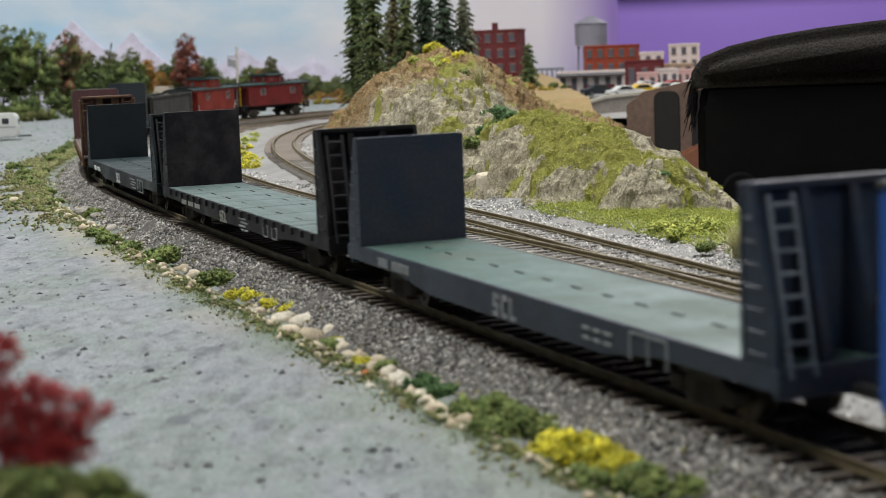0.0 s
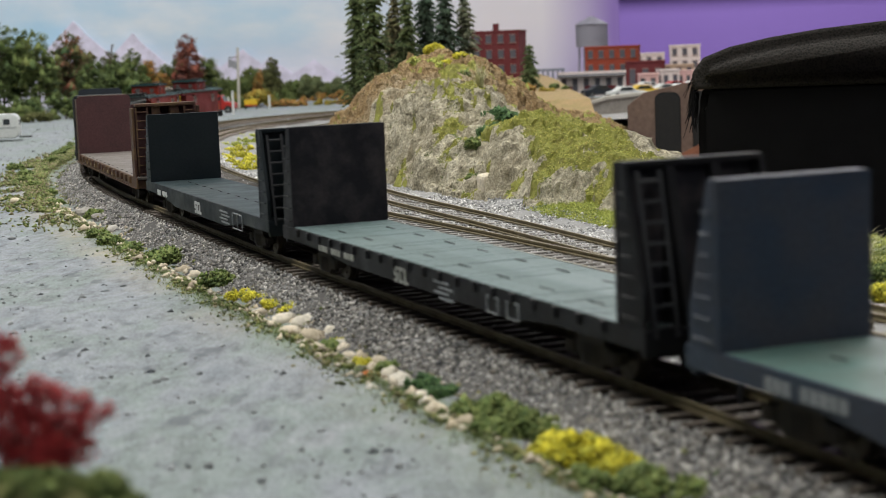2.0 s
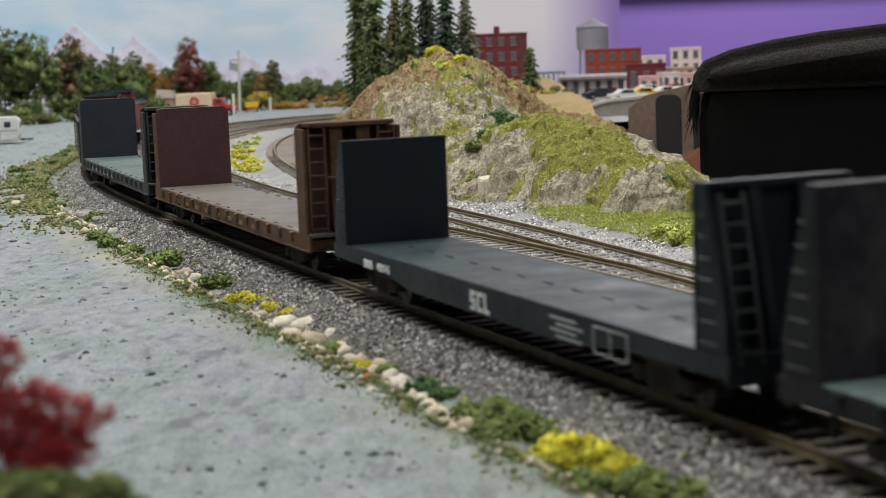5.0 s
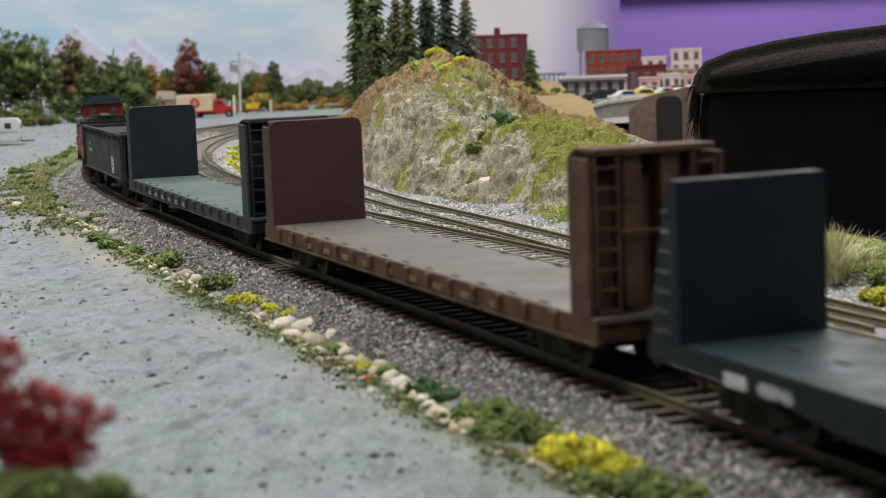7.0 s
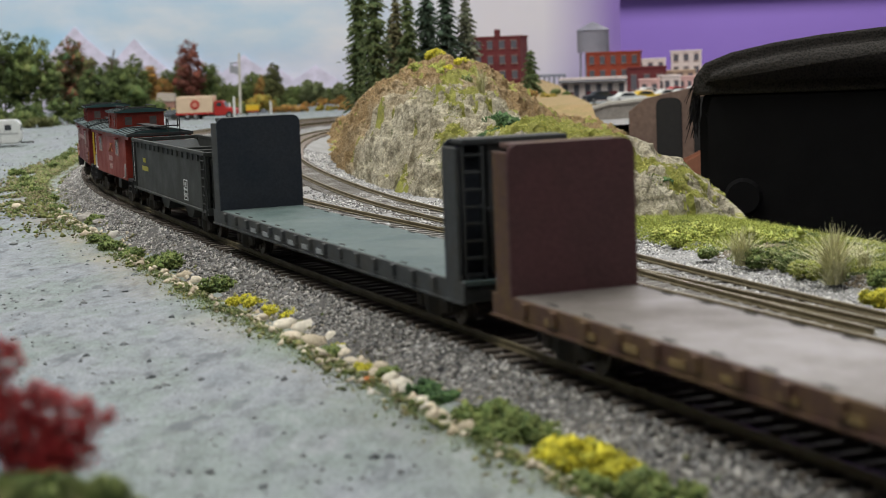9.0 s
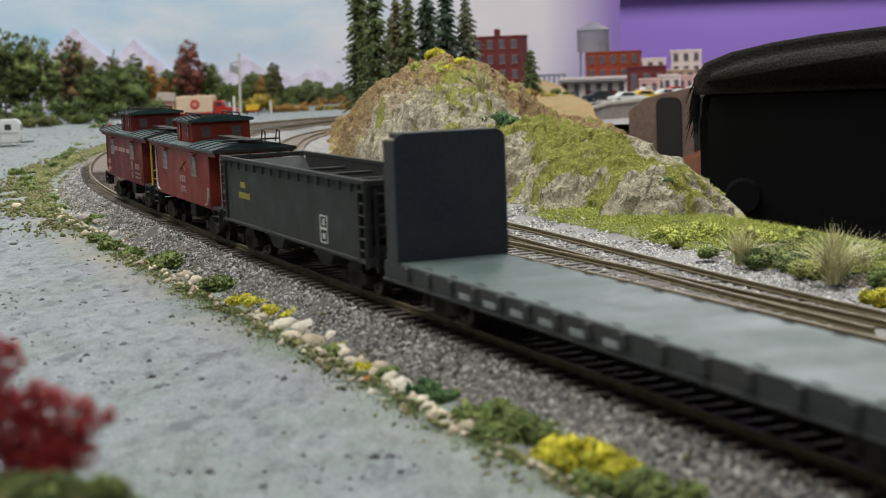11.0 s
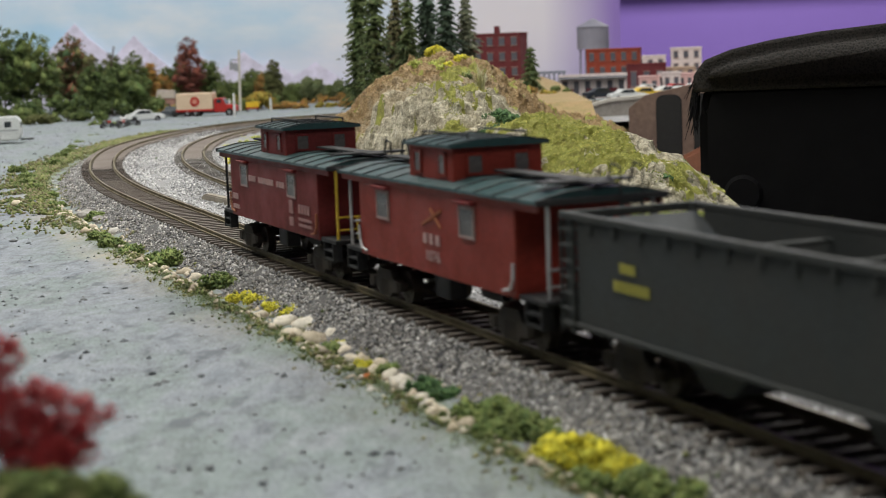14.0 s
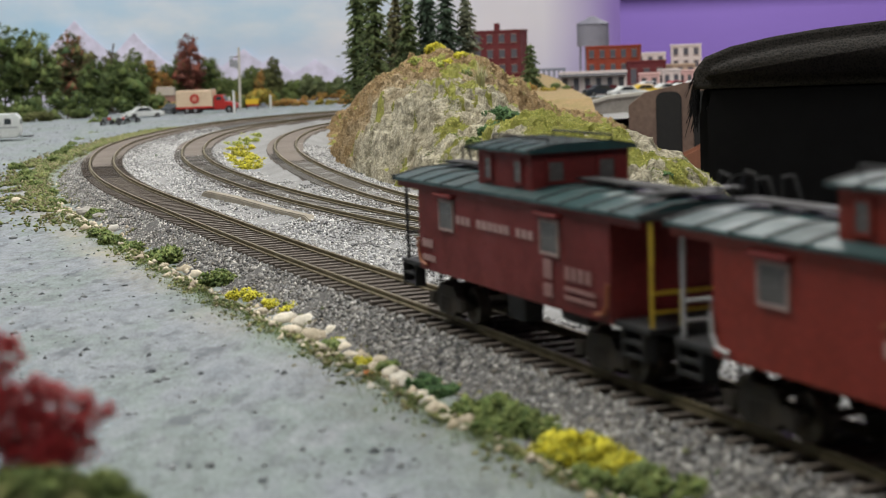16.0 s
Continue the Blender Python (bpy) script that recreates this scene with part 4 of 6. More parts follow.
    rod(bm, (.012, -.004, .0095), (.026, -.004, .0095), .0024, 12)
    box(bm, (0, 0, low - .0015), (2 * half - .01, .007, .004))
    part("underframe", bm, M_STEEL, car)
    rod_bm = rod(bmesh.new(), (-.030, .007, eave + .002), (-.030, .007, eave + .0075), .0010, 8)
    part("smoke_jack", rod_bm, M_STEEL, car)
    numbers(car, -w / 2 - .0002)
    MOVERS.append((car, s7, half - .0265))
    return car


M_WHEEL = painted("wheel_steel", (.06, .05, .042), (.10, .075, .05), .5, 200, .5, 900, .6)
M_TRUCK = painted("truck_black", (.03, .027, .024), (.075, .06, .045), .75, 150, .7)
M_RUNG = painted("pale_worn_rung", (.16, .19, .22), (.08, .09, .11), .6, 150, .5)
M_DULL_RUNG = painted("dull_rung", (.035, .037, .042), (.05, .05, .05), .6, 150, .5)
M_BLUEBLACK = painted("faded_blue_black", (.026, .039, .062), (.062, .056, .058), .42, 70, .55)
M_BLACK = painted("matt_black", (.009, .010, .012), (.022, .020, .020), .5, 80, .6)
M_INK = painted("dull_black_panel", (.009, .009, .013), (.046, .040, .043), .6, 95, .95)
M_GREENBLACK = painted("green_black", (.009, .0145, .0185), (.017, .024, .028), .45, 60, .4)
M_BROWN = painted("boxcar_brown", (.088, .041, .044), (.062, .037, .037), .55, 70, .5)
M_BROWN_SIDE = painted("weathered_brown_sill", (.080, .042, .032), (.17, .115, .05), .65, 160, .7)
M_SLATE = painted("slate_grey", (.022, .028, .038), (.040, .044, .050), .5, 60, .5)
M_SLATE_SIDE = painted("dusty_slate_sill", (.042, .047, .050), (.075, .072, .064), .65, 120, .7)
M_DECK_TEAL = painted("teal_grey_deck", (.088, .128, .124), (.125, .15, .15), .45, 50, .6, spec=.22)
M_DECK_GREEN = painted("green_grey_deck", (.075, .145, .13), (.10, .115, .105), .45, 40, .7, spec=.3)
M_DECK_GREY = painted("planked_grey_deck", (.125, .18, .18), (.085, .12, .118), .5, 60, .7, spec=.3)
M_DECK_DARK = painted("dark_steel_deck", (.024, .040, .045), (.038, .050, .054), .5, 60, .5, spec=.2)
M_DECK_BROWN = painted("dusty_brown_deck", (.150, .137, .126), (.11, .092, .084), .45, 35, .6, spec=.3)
M_HOPPER = painted("hopper_grey", (.033, .037, .036), (.056, .055, .050), .6, 60, .6)
M_HOPPER_IN = painted("hopper_inside", (.034, .040, .044), (.055, .053, .050), .6, 60, .7)
M_RED = painted("caboose_red", (.215, .026, .016), (.13, .028, .018), .5, 45, .6)
M_RED_DARK = painted("faded_caboose_red", (.155, .020, .019), (.065, .023, .020), .55, 45, .7)
# near-black roof; the teal in its colour stands for reflected light
M_ROOF = painted("teal_sheen_roof", (.018, .060, .061), (.011, .018, .020), .38, 60, .8, spec=.45)
M_PANE = painted("dusty_pane", (.105, .098, .095), (.06, .056, .054), .25, 100, .5)
M_EMBLEM = plain("faint_yellow_emblem", (.27, .085, .03))
M_FRAME = painted("pale_window_frame", (.36, .27, .25), (.24, .13, .12), .6, 150, .6)
M_YELLOW_LETTER = plain("yellow_lettering", (.36, .33, .05))
M_GREY_LETTER = plain("faded_grey_lettering", (.24, .26, .27))
M_PINK_LETTER = plain("faded_pale_lettering", (.40, .25, .235))
M_DIM = plain("dim_white_lettering", (.36, .37, .34))
M_SILVER = plain("silver_rail", (.45, .45, .45), .4)

car = flat_car("bulkhead_flat_car", "blue-black bulkhead flat car with faded green-grey deck", 2.841, .209, "deep", M_BLUEBLACK, M_DECK_GREEN, M_BLUEBLACK, .0325)
marks(car, [(-.0880 + k * .0028, .0122, .0019, .0026) for k in range(9) if k != 3], -.0174, M_GREY_LETTER)
marks(car, bar_mark(.000, .0106, .0056), -.0174, M_GREY_LETTER, "emblem")
marks(car, [(.063, .0110, .0005, .0060), (.0705, .0110, .0005, .0060), (.078, .0110, .0005, .0060), (.0705, .0140, .015, .0004)]
      + [(.043 + .005 * k, .0120 - .0022 * j, .0030, .0007) for k in range(3) for j in range(2)], -.0174, M_GREY_LETTER)
car = flat_car("bulkhead_flat_car", "black bulkhead flat car with worn grey plank deck", 3.112, .230, "planked", M_BLACK, M_DECK_GREY, M_INK, .0340)
marks(car, [(-.086 + k * .0032, .0110, .0021, .0018) for k in range(11) if k not in (3, 7)], -.0174, M_DIM)
marks(car, bar_mark(-.012, .0104, .0046), -.0174, M_DIM, "emblem")
marks(car, [(.018 + .003 * (j % 2), .0120 - .0014 * j, .010, .0006) for j in range(4)] + [(.048, .0104, .0005, .0042), (.0545, .0104, .0005, .0042), (.0512, .0124, .007, .0004), (.0512, .0084, .007, .0004),
            (.060, .0104, .0005, .0042), (.0665, .0104, .0005, .0042), (.0632, .0124, .007, .0004), (.0632, .0084, .007, .0004)], -.0174, M_GREY_LETTER)
car = flat_car("bulkhead_flat_car", "green-black bulkhead flat car with white lettering", 3.360, .207, "deep", M_GREENBLACK, M_DECK_DARK, M_GREENBLACK, .0322)
marks(car, [(-.0860 + k * .0026, .0114, .0019, .0025) for k in range(3)], -.0174, M_WHITE)
written(car, "48846", -.0705, -.0174, .0102, .0036, M_WHITE, 1.25)
marks(car, bar_mark(.000, .0106, .0050), -.0174, M_WHITE, "emblem")
marks(car, [(.047 + .003 * (j % 2), .0128 - .0014 * j, .013, .0006) for j in range(4)] + [(x, .0106, .0005, .0060) for x in (.062, .0695, .077)] + [(.0695, z, .015, .0004) for z in (.0077, .0135)], -.0174, M_GREY_LETTER)
car = flat_car("bulkhead_flat_car", "brown bulkhead flat car with dusty deck and stake pockets", 3.641, .233, "rounded", M_BROWN_SIDE, M_DECK_BROWN, M_BROWN, .0367)
marks(car, [(-.095 + .019 * k, .0116, .006, .0016) for k in range(10)], -.0174, plain("tan_lettering", (.19, .125, .045)))
car = flat_car("bulkhead_flat_car", "slate grey bulkhead flat car with teal-grey deck", 3.920, .237, "rounded", M_SLATE_SIDE, M_DECK_TEAL, M_SLATE, .0367)
marks(car, [(-.070 + .016 * k, .0113, .007, .0016) for k in range(6)], -.0174, M_GREY_LETTER)
hopper_car()


def near_numbers(c, y):
    written(c, "1076", .003, y, .0172, .0042, M_PINK_LETTER, 1.3)
    marks(c, [(-.0020 + k * .0045, .0232, .0026, .0028) for k in range(3)], y, M_PINK_LETTER)
    bm = box_rod(bmesh.new(), (-.004, y, .0268), (.010, y, .0315), .0007)
    box_rod(bm, (.002, y, .0315), (.009, y, .0268), .0006)
    part("emblem", bm, M_EMBLEM, c, "faint yellow crossed emblem")


def far_numbers(c, y):
    marks(c, [(-.0270 + k * .0034, .0293, .0023, .0021) for k in range(14) if k not in (3, 10)], y, M_PINK_LETTER)
    marks(c, [(-.0515 + k * .0026, .0212, .0018, .0022) for k in range(3)] + [(-.0520 + k * .0024, .0172, .0016, .0016) for k in range(4)], y, M_PINK_LETTER)
    marks(c, [(.026, .0225, .0045, .0045), (.026, .0175, .0045, .0030)] + [(.036 + k * .0034, .0225, .0024, .0030) for k in range(4)] + [(.042, .0190 - .002 * k, .015, .0009) for k in range(2)], y, M_FADED)


M_FADED = plain("faded_red_lettering", (.28, .14, .13))
caboose("caboose", "bright red caboose with silver handrails and dark roof", 4.201, M_RED, M_RED_DARK, near_numbers, M_SILVER)
caboose("caboose", "faded red caboose with yellow end handrails, last car", 4.354, M_RED_DARK, M_RED_DARK, far_numbers, M_YELLOW_PAINT)


# ---- greenery ----
TONES = {
    "dark": bits("dark_leaf", [(0.034, 0.061, 0.017), (0.066, 0.107, 0.024), (0.104, 0.138, 0.032), (0.047, 0.076, 0.024)]),
    "green": bits("green_leaf", [(0.066, 0.107, 0.031), (0.113, 0.160, 0.044), (0.170, 0.198, 0.054), (0.075, 0.107, 0.038)]),
    "olive": bits("olive_leaf", [(0.072, 0.087, 0.026), (0.131, 0.138, 0.043), (0.094, 0.102, 0.032)]),
    "rust": bits("rust_leaf", [(0.290, 0.087, 0.051), (0.087, 0.123, 0.043), (0.217, 0.080, 0.051), (0.058, 0.109, 0.041), (0.145, 0.131, 0.043)]),
    "red": bits("red_leaf", [(0.174, 0.051, 0.036), (0.261, 0.080, 0.051), (0.116, 0.051, 0.041)]),
    "autumn": bits("autumn_leaf", [(0.435, 0.145, 0.043), (0.131, 0.160, 0.051), (0.551, 0.290, 0.058), (0.232, 0.109, 0.043)]),
    "yellow": bits("yellow_leaf", [(.36, .30, .035), (.16, .17, .035), (.44, .26, .035), (.24, .25, .045)]),
    "pale": bits("pale_leaf", [(.14, .18, .075), (.20, .23, .10), (.09, .13, .06)]),
    "pine": bits("pine_needle", [(0.045, 0.080, 0.026), (0.085, 0.130, 0.042), (0.140, 0.175, 0.060), (0.055, 0.068, 0.026)]),
    "spruce": bits("spruce_needle", [(.024, .050, .030), (.045, .080, .048), (.070, .105, .062), (.030, .045, .030)]),
    "larch": bits("larch_needle", [(.10, .12, .075), (.16, .18, .11), (.21, .22, .14), (.08, .085, .055)]),
    "bronze": bits("bronze_needle", [(.10, .085, .04), (.15, .13, .055), (.085, .10, .04), (.20, .16, .08)]),
    "crimson": bits("crimson_foam", [(.42, .024, .030), (.30, .016, .022), (.52, .055, .050), (.20, .012, .018)]),
}
M_BARK = painted("bark", (.075, .055, .042), (.12, .10, .08), .9, 200, .6)
rng = np.random.default_rng(11)


DENSE = 2.4


def leafy(name, n, lobes, size, tone, parent, flat=.8, cores=True):
    """Leaf clumps thrown round several lobes (x, y, z, radius)."""
    pts, sizes = [], []
    total = sum(l[3] ** 2 for l in lobes)
    for x, y, z, r in lobes:
        k = max(8, int(n * DENSE * r * r / total))
        d = rng.normal(size=(k, 3))
        d /= np.linalg.norm(d, axis=1)[:, None]
        d *= (r * rng.uniform(.35, 1.12, k) ** .6)[:, None]
        d[:, 2] *= .85
        pts.append(d + (x, y, z))
        sizes.append(rng.uniform(.45, 1.1, k) * size)
        core = max(5, k // 14) if cores else 0
        d = rng.normal(size=(core, 3)) * r * .30
        pts.append(d + (x, y, z))
        sizes.append(rng.uniform(.28, .50, core) * r)
    ob = chips(name, np.vstack(pts), np.concatenate(sizes), tone if not isinstance(tone, str) else TONES[tone], rng, flat, True)
    if parent:
        ob.parent = parent
    return ob


def broadleaf(x, y, top, width, tone, n=900):
    base = -.008
    h = (top - base) * 1.07
    t = thing("tree", {"rust": "model tree with rust and green autumn leaves", "red": "dark red autumn model tree", "autumn": "orange and green autumn model tree",
                       "olive": "slim dark olive model tree", "pale": "small pale green model tree", "dark": "dense dark green model tree"}.get(tone, "green leafy model tree"), "tree", "woods behind the tracks", pose(x, y, base))
    bm = rod(bmesh.new(), (0, 0, 0), (0, 0, h * .7), .0022, 7, .0008)
    for k in range(7):
        a = k * 2.4
        z = h * (.22 + .07 * k)
        rod(bm, (0, 0, z), (math.cos(a) * width * .32, math.sin(a) * width * .32, z + h * .15), .0009, 5, .0003)
    part("trunk", bm, M_BARK, t)
    lobes = []
    for k in range(15):
        f = .18 + .80 * k / 14
        a, r = k * 2.4, width * .56 * math.sin(math.pi * min(.93, .12 + f * .80)) ** .75
        lobes.append((math.cos(a) * r * .62, math.sin(a) * r * .62, h * f * .97, max(.0040, r * rng.uniform(.50, .78))))
    leafy("crown", n, lobes, .0016, tone, t)
    return t


def shrub(x, y, top, width, tone, n=420):
    base = -.009
    t = thing("shrub", {"yellow": "yellow-green undergrowth bush below the trees", "autumn": "orange autumn undergrowth bush"}.get(tone, "low green undergrowth bush"), "bush", "undergrowth", pose(x, y, base))
    h = top - base
    lobes = [(rng.uniform(-.5, .5) * width, rng.uniform(-.3, .3) * width, h * rng.uniform(.25, .72), h * rng.uniform(.22, .42)) for _ in range(9)]
    leafy("leaves", n, lobes, .0014, tone, t)
    bm = bmesh.new()
    for k in range(4):
        rod(bm, (0, 0, 0), (math.cos(k * 1.6) * width * .3, math.sin(k * 1.6) * width * .2, h * .5), .0008, 5, .0003)
    part("stems", bm, M_BARK, t)


def conifer(x, y, z0, h, width, tone="pine", label="tall dark green model fir"):
    t = thing("fir_tree", label, "tree", "firs behind the hill", pose(x, y, z0))
    part("trunk", rod(bmesh.new(), (0, 0, 0), (0, 0, h), .0022, 7, .0004), M_BARK, t)
    pts, sizes = [], []
    whorls = int(h / .0055)
    for k in range(whorls):
        f = k / whorls
        r = width * .78 * (1 - f) ** .75 * rng.uniform(.62, 1.15) + .0015
        pts.append(rng.normal(0, r * .20, (6, 3)) * (1, 1, .5) + (0, 0, h * f))
        sizes.append(rng.uniform(.20, .38, 6) * r)
        for j in range(15):
            a, reach = rng.uniform(0, 6.283), r * rng.uniform(.6, 1.15)
            m = 13
            u = np.linspace(.12, 1, m) + rng.uniform(-.04, .04, m)
            side = rng.normal(0, .0016, m) * (1.1 - u)
            pts.append(np.column_stack([np.cos(a) * reach * u - np.sin(a) * side, np.sin(a) * reach * u + np.cos(a) * side,
                                        h * (f + .02) - .45 * reach * u ** 1.4 + rng.uniform(-.0009, .0009, m)]))
            sizes.append(.0021 * (1.25 - .55 * u) * rng.uniform(.7, 1.2, m))
    ob = chips("crown", np.vstack(pts), np.concatenate(sizes), TONES[tone], rng, .6, True)
    ob.parent = t


TREES = [(-.687, 2.6, .135, .054, "dark"), (-.672, 2.65, .125, .055, "dark"), (-.63, 2.6, .118, .056, "green"), (-.6, 2.7, .116, .058, "rust"), (-.638, 2.75, .089, .040, "rust"),
         (-.532, 2.55, .070, .044, "dark"), (-.606, 2.8, .093, .040, "green"), (-.484, 2.5, .070, .05, "dark"), (-.516, 2.8, .085, .043, "green"), (-.494, 2.82, .068, .036, "autumn"),
         (-.479, 2.86, .046, .036, "autumn"), (-.47, 2.88, .059, .04, "green"), (-.428, 2.85, .108, .044, "red"), (-.401, 2.88, .066, .05, "green"), (-.361, 2.8, .034, .030, "green"),
         (-.268, 2.7, .065, .026, "olive"), (-.319, 2.86, .048, .04, "green"), (-.345, 2.9, .032, .034, "green"), (-.253, 2.88, .022, .036, "green"), (-.235, 2.9, .016, .03, "green"),
         (-.207, 2.85, .030, .024, "pale"), (-.17, 2.85, .027, .022, "pale"), (-.155, 2.9, .015, .024, "green"), (-.73, 2.62, .13, .06, "dark"), (-.56, 2.85, .07, .05, "green"), (-.44, 2.88, .05, .05, "green"),
         (-.19, 2.9, .018, .022, "green"), (-.225, 2.86, .034, .022, "pale"), (-.14, 2.88, .024, .022, "pale"), (-.285, 2.9, .03, .03, "olive"), (-.118, 2.86, .02, .024, "olive"), (-.3, 2.84, .044, .026, "autumn"), (-.575, 2.9, .085, .04, "olive"), (-.455, 2.92, .075, .034, "green")]
for row in TREES:
    broadleaf(*row)
SHRUBS = [(-.602, 2.3, .018, .048, "green"), (-.55, 2.25, .013, .047, "olive"), (-.522, 2.3, .011, .045, "green"), (-.49, 2.3, .014, .04, "dark"), (-.595, 2.4, .035, .058, "dark"),
          (-.556, 2.45, .032, .06, "dark"), (-.488, 2.45, .025, .051, "dark"), (-.463, 2.5, .035, .049, "dark"), (-.432, 2.5, .021, .035, "green"), (-.411, 2.5, .008, .035, "yellow"),
          (-.295, 2.55, .021, .035, "yellow"), (-.268, 2.5, .019, .031, "yellow"), (-.237, 2.5, .008, .043, "autumn"), (-.207, 2.5, .004, .043, "autumn"), (-.172, 2.5, .003, .035, "yellow"),
          (-.142, 2.5, .006, .038, "autumn"), (-.302, 2.5, .012, .026, "green"), (-.443, 2.15, -.001, .045, "green"), (-.18, 2.8, .008, .05, "autumn"), (-.218, 2.75, .003, .05, "autumn"),
          (-.35, 2.6, .012, .05, "green"), (-.38, 2.62, .016, .05, "olive"), (-.64, 2.42, .03, .06, "dark"), (-.66, 2.3, .02, .06, "green"), (-.52, 2.55, .03, .06, "dark"), (-.10, 2.6, .005, .05, "autumn"),
          (-.25, 2.62, .012, .05, "green"), (-.13, 2.72, .012, .05, "green")]
for row in SHRUBS:
    shrub(*row)
for row in [(-.083, 1.80, .008, .175, .036), (-.064, 1.76, .012, .165, .036), (-.044, 1.90, .012, .130, .034, "bronze", "tall bronze-green model fir"), (-.030, 1.84, .014, .128, .036),
            (-.008, 1.88, .020, .150, .038, "spruce", "tall blue-green model spruce"), (.013, 1.84, .02, .140, .042, "spruce", "tall blue-green model spruce"),
            (.036, 1.86, .02, .118, .034, "larch", "pale grey-green model larch"), (-.052, 1.98, .0, .120, .03, "spruce", "tall blue-green model spruce")]:
    conifer(*row)
conifer(.122, 2.1, .008, .067, .026, "pine", "small fir beside the brick building")
bm = bent(bmesh.new(), [(0, 0, 0), (.001, 0, .06), (.004, 0, .085), (.009, 0, .108)], .0012)
bent(bm, [(.004, 0, .085), (-.003, 0, .098)], .0007)
tagged(part("dead_snag", bm, M_BARK), "bare dead tree trunk among the trees", "tree").matrix_basis = pose(-.518, 2.6, -.008)


def clump(name, x, y, z, r, material, n, label, category="bush", size=.0009, tall=1.0, spread=1.15):
    """A low clump of ground foam: irregular lobes of bits."""
    lobes = [(x + rng.uniform(-1, 1) * r * spread * .6, y + rng.uniform(-1, 1) * r * spread * .6, z + r * tall * rng.uniform(.05, .55), r * rng.uniform(.38, .72)) for _ in range(7)]
    return tagged(leafy(name, n, lobes, size, material, None), label, category, "foam clumps by the road" if category == "bush" else "")


def stone(x, y, z, r, label="rounded cream pebble at the road edge"):
    bm = bmesh.new()
    bmesh.ops.create_icosphere(bm, subdivisions=2, radius=1)
    q = rng.uniform(0, 50)
    sx, sy, sz = r * rng.uniform(.9, 1.4), r * rng.uniform(.8, 1.1), r * rng.uniform(.6, .85)
    for v in bm.verts:
        k = 1 + .45 * noise.noise(v.co * 1.2 + Vector((q, 0, 0))) + .18 * noise.noise(v.co * 3.5 + Vector((q, 9, 0)))
        v.co = Vector((v.co.x * sx, v.co.y * sy, v.co.z * sz)) * k
    for f in bm.faces:
        f.smooth = True
    ob = part("pebble", bm, M_PALE_STONE)
    ob.matrix_basis = pose(x, y, z + r * .25, 0, 0, rng.uniform(0, 360))
    tagged(ob, label, "stone", "pebbles along the road edge")


def pebble_material():
    m, nt, b = nodes_of("cream_stone")
    info = nt.nodes.new("ShaderNodeObjectInfo")
    c = ramp(nt, info.outputs["Random"], [(0, (.42, .36, .26)), (.3, (.62, .54, .41)), (.6, (.68, .63, .52)), (.85, (.48, .46, .42)), (1, (.72, .65, .51))])
    n = noise_of(nt, 500, 5)
    c = mixed(nt, .6, c, ramp(nt, n, [(.3, (.55,) * 3), (.65, (1.2,) * 3)]), "MULTIPLY")
    nt.links.new(c, b.inputs["Base Color"])
    b.inputs["Roughness"].default_value = .85
    bump(nt, b, n, .5, .0006)
    return m


M_PALE_STONE = pebble_material()
for x, y, r in [(-.104, .647, .0030), (-.097, .630, .0030), (-.061, .533, .0024), (-.051, .511, .0042), (-.044, .504, .0048), (-.047, .489, .0030), (-.0395, .478, .0040), (-.034, .484, .0036),
                (-.0305, .4665, .0026), (-.0237, .443, .0024), (-.0187, .436, .0030), (-.0152, .4215, .0032), (-.012, .411, .0034), (-.0104, .4024, .0030), (-.0033, .3722, .0034), (.0006, .3656, .0032),
                (.0037, .3594, .0030), (-.214, .916, .0036), (-.203, .887, .0030), (-.165, .812, .0038), (-.182, .844, .0028), (-.263, 1.005, .0040), (-.0293, .4597, .0026), (-.0188, .402, .0022), (-.0074, .3885, .0028),
                (-.0425, .470, .0022), (-.039, .500, .0034), (-.020, .428, .0024), (-.0055, .381, .0026), (-.1, .655, .0016), (-.19, .862, .0022), (-.022, .419, .0018), (-.027, .449, .002)]:
    stone(x, y, -.0112, r * .86)
side = rng.uniform(-.044, -.031, 260)
loose = np.array([MAIN.at(s, d) for s, d in zip(rng.uniform(3.12, 4.25, 260), side)])
laid("small_pebbles", loose, (.0008, .0019), M_PALE, "small cream and tan pebbles along the verge", rng, .0005, .8)

for x, y, r in [(-.1135, .6756, .0062), (-.119, .690, .0050), (-.0836, .6014, .0052), (-.1526, .7481, .0050), (-.14, .7227, .0046), (-.231, .973, .007), (-.280, 1.116, .008), (-.30, 1.17, .008), (-.315, 1.234, .009),
                (-.344, 1.32, .010), (-.335, 1.40, .009), (-.348, 1.49, .009), (-.358, 1.572, .009), (-.372, 1.65, .008), (-.382, 1.732, .008), (-.392, 1.85, .008), (-.0327, .4623, .0022), (-.0169, .4256, .0026),
                (-.165, .782, .004), (-.19, .885, .004), (-.255, 1.06, .006)]:
    clump("foam_clump", x, y, -.0115, r * (1.3 if y < .9 else .75), M_GREEN, 520, "olive green ground foam clump", size=.0008, tall=.8)
for x, y, r in [(-.0062, .4016, .0038), (-.001, .390, .0034), (.007, .3645, .0052), (.0115, .3667, .0048), (.0150, .3521, .0056), (.0205, .3450, .0050), (.009, .348, .0044), (.0345, .3025, .0052), (.0400, .2976, .0050), (.0465, .2909, .0050),
                (.052, .278, .005), (.028, .306, .004)]:
    clump("foam_clump", x, y, -.0115, r * 1.15, M_DKGREEN if r < .0040 else M_GREEN, 560, "deep green ground foam clump", size=.0007, tall=.8)
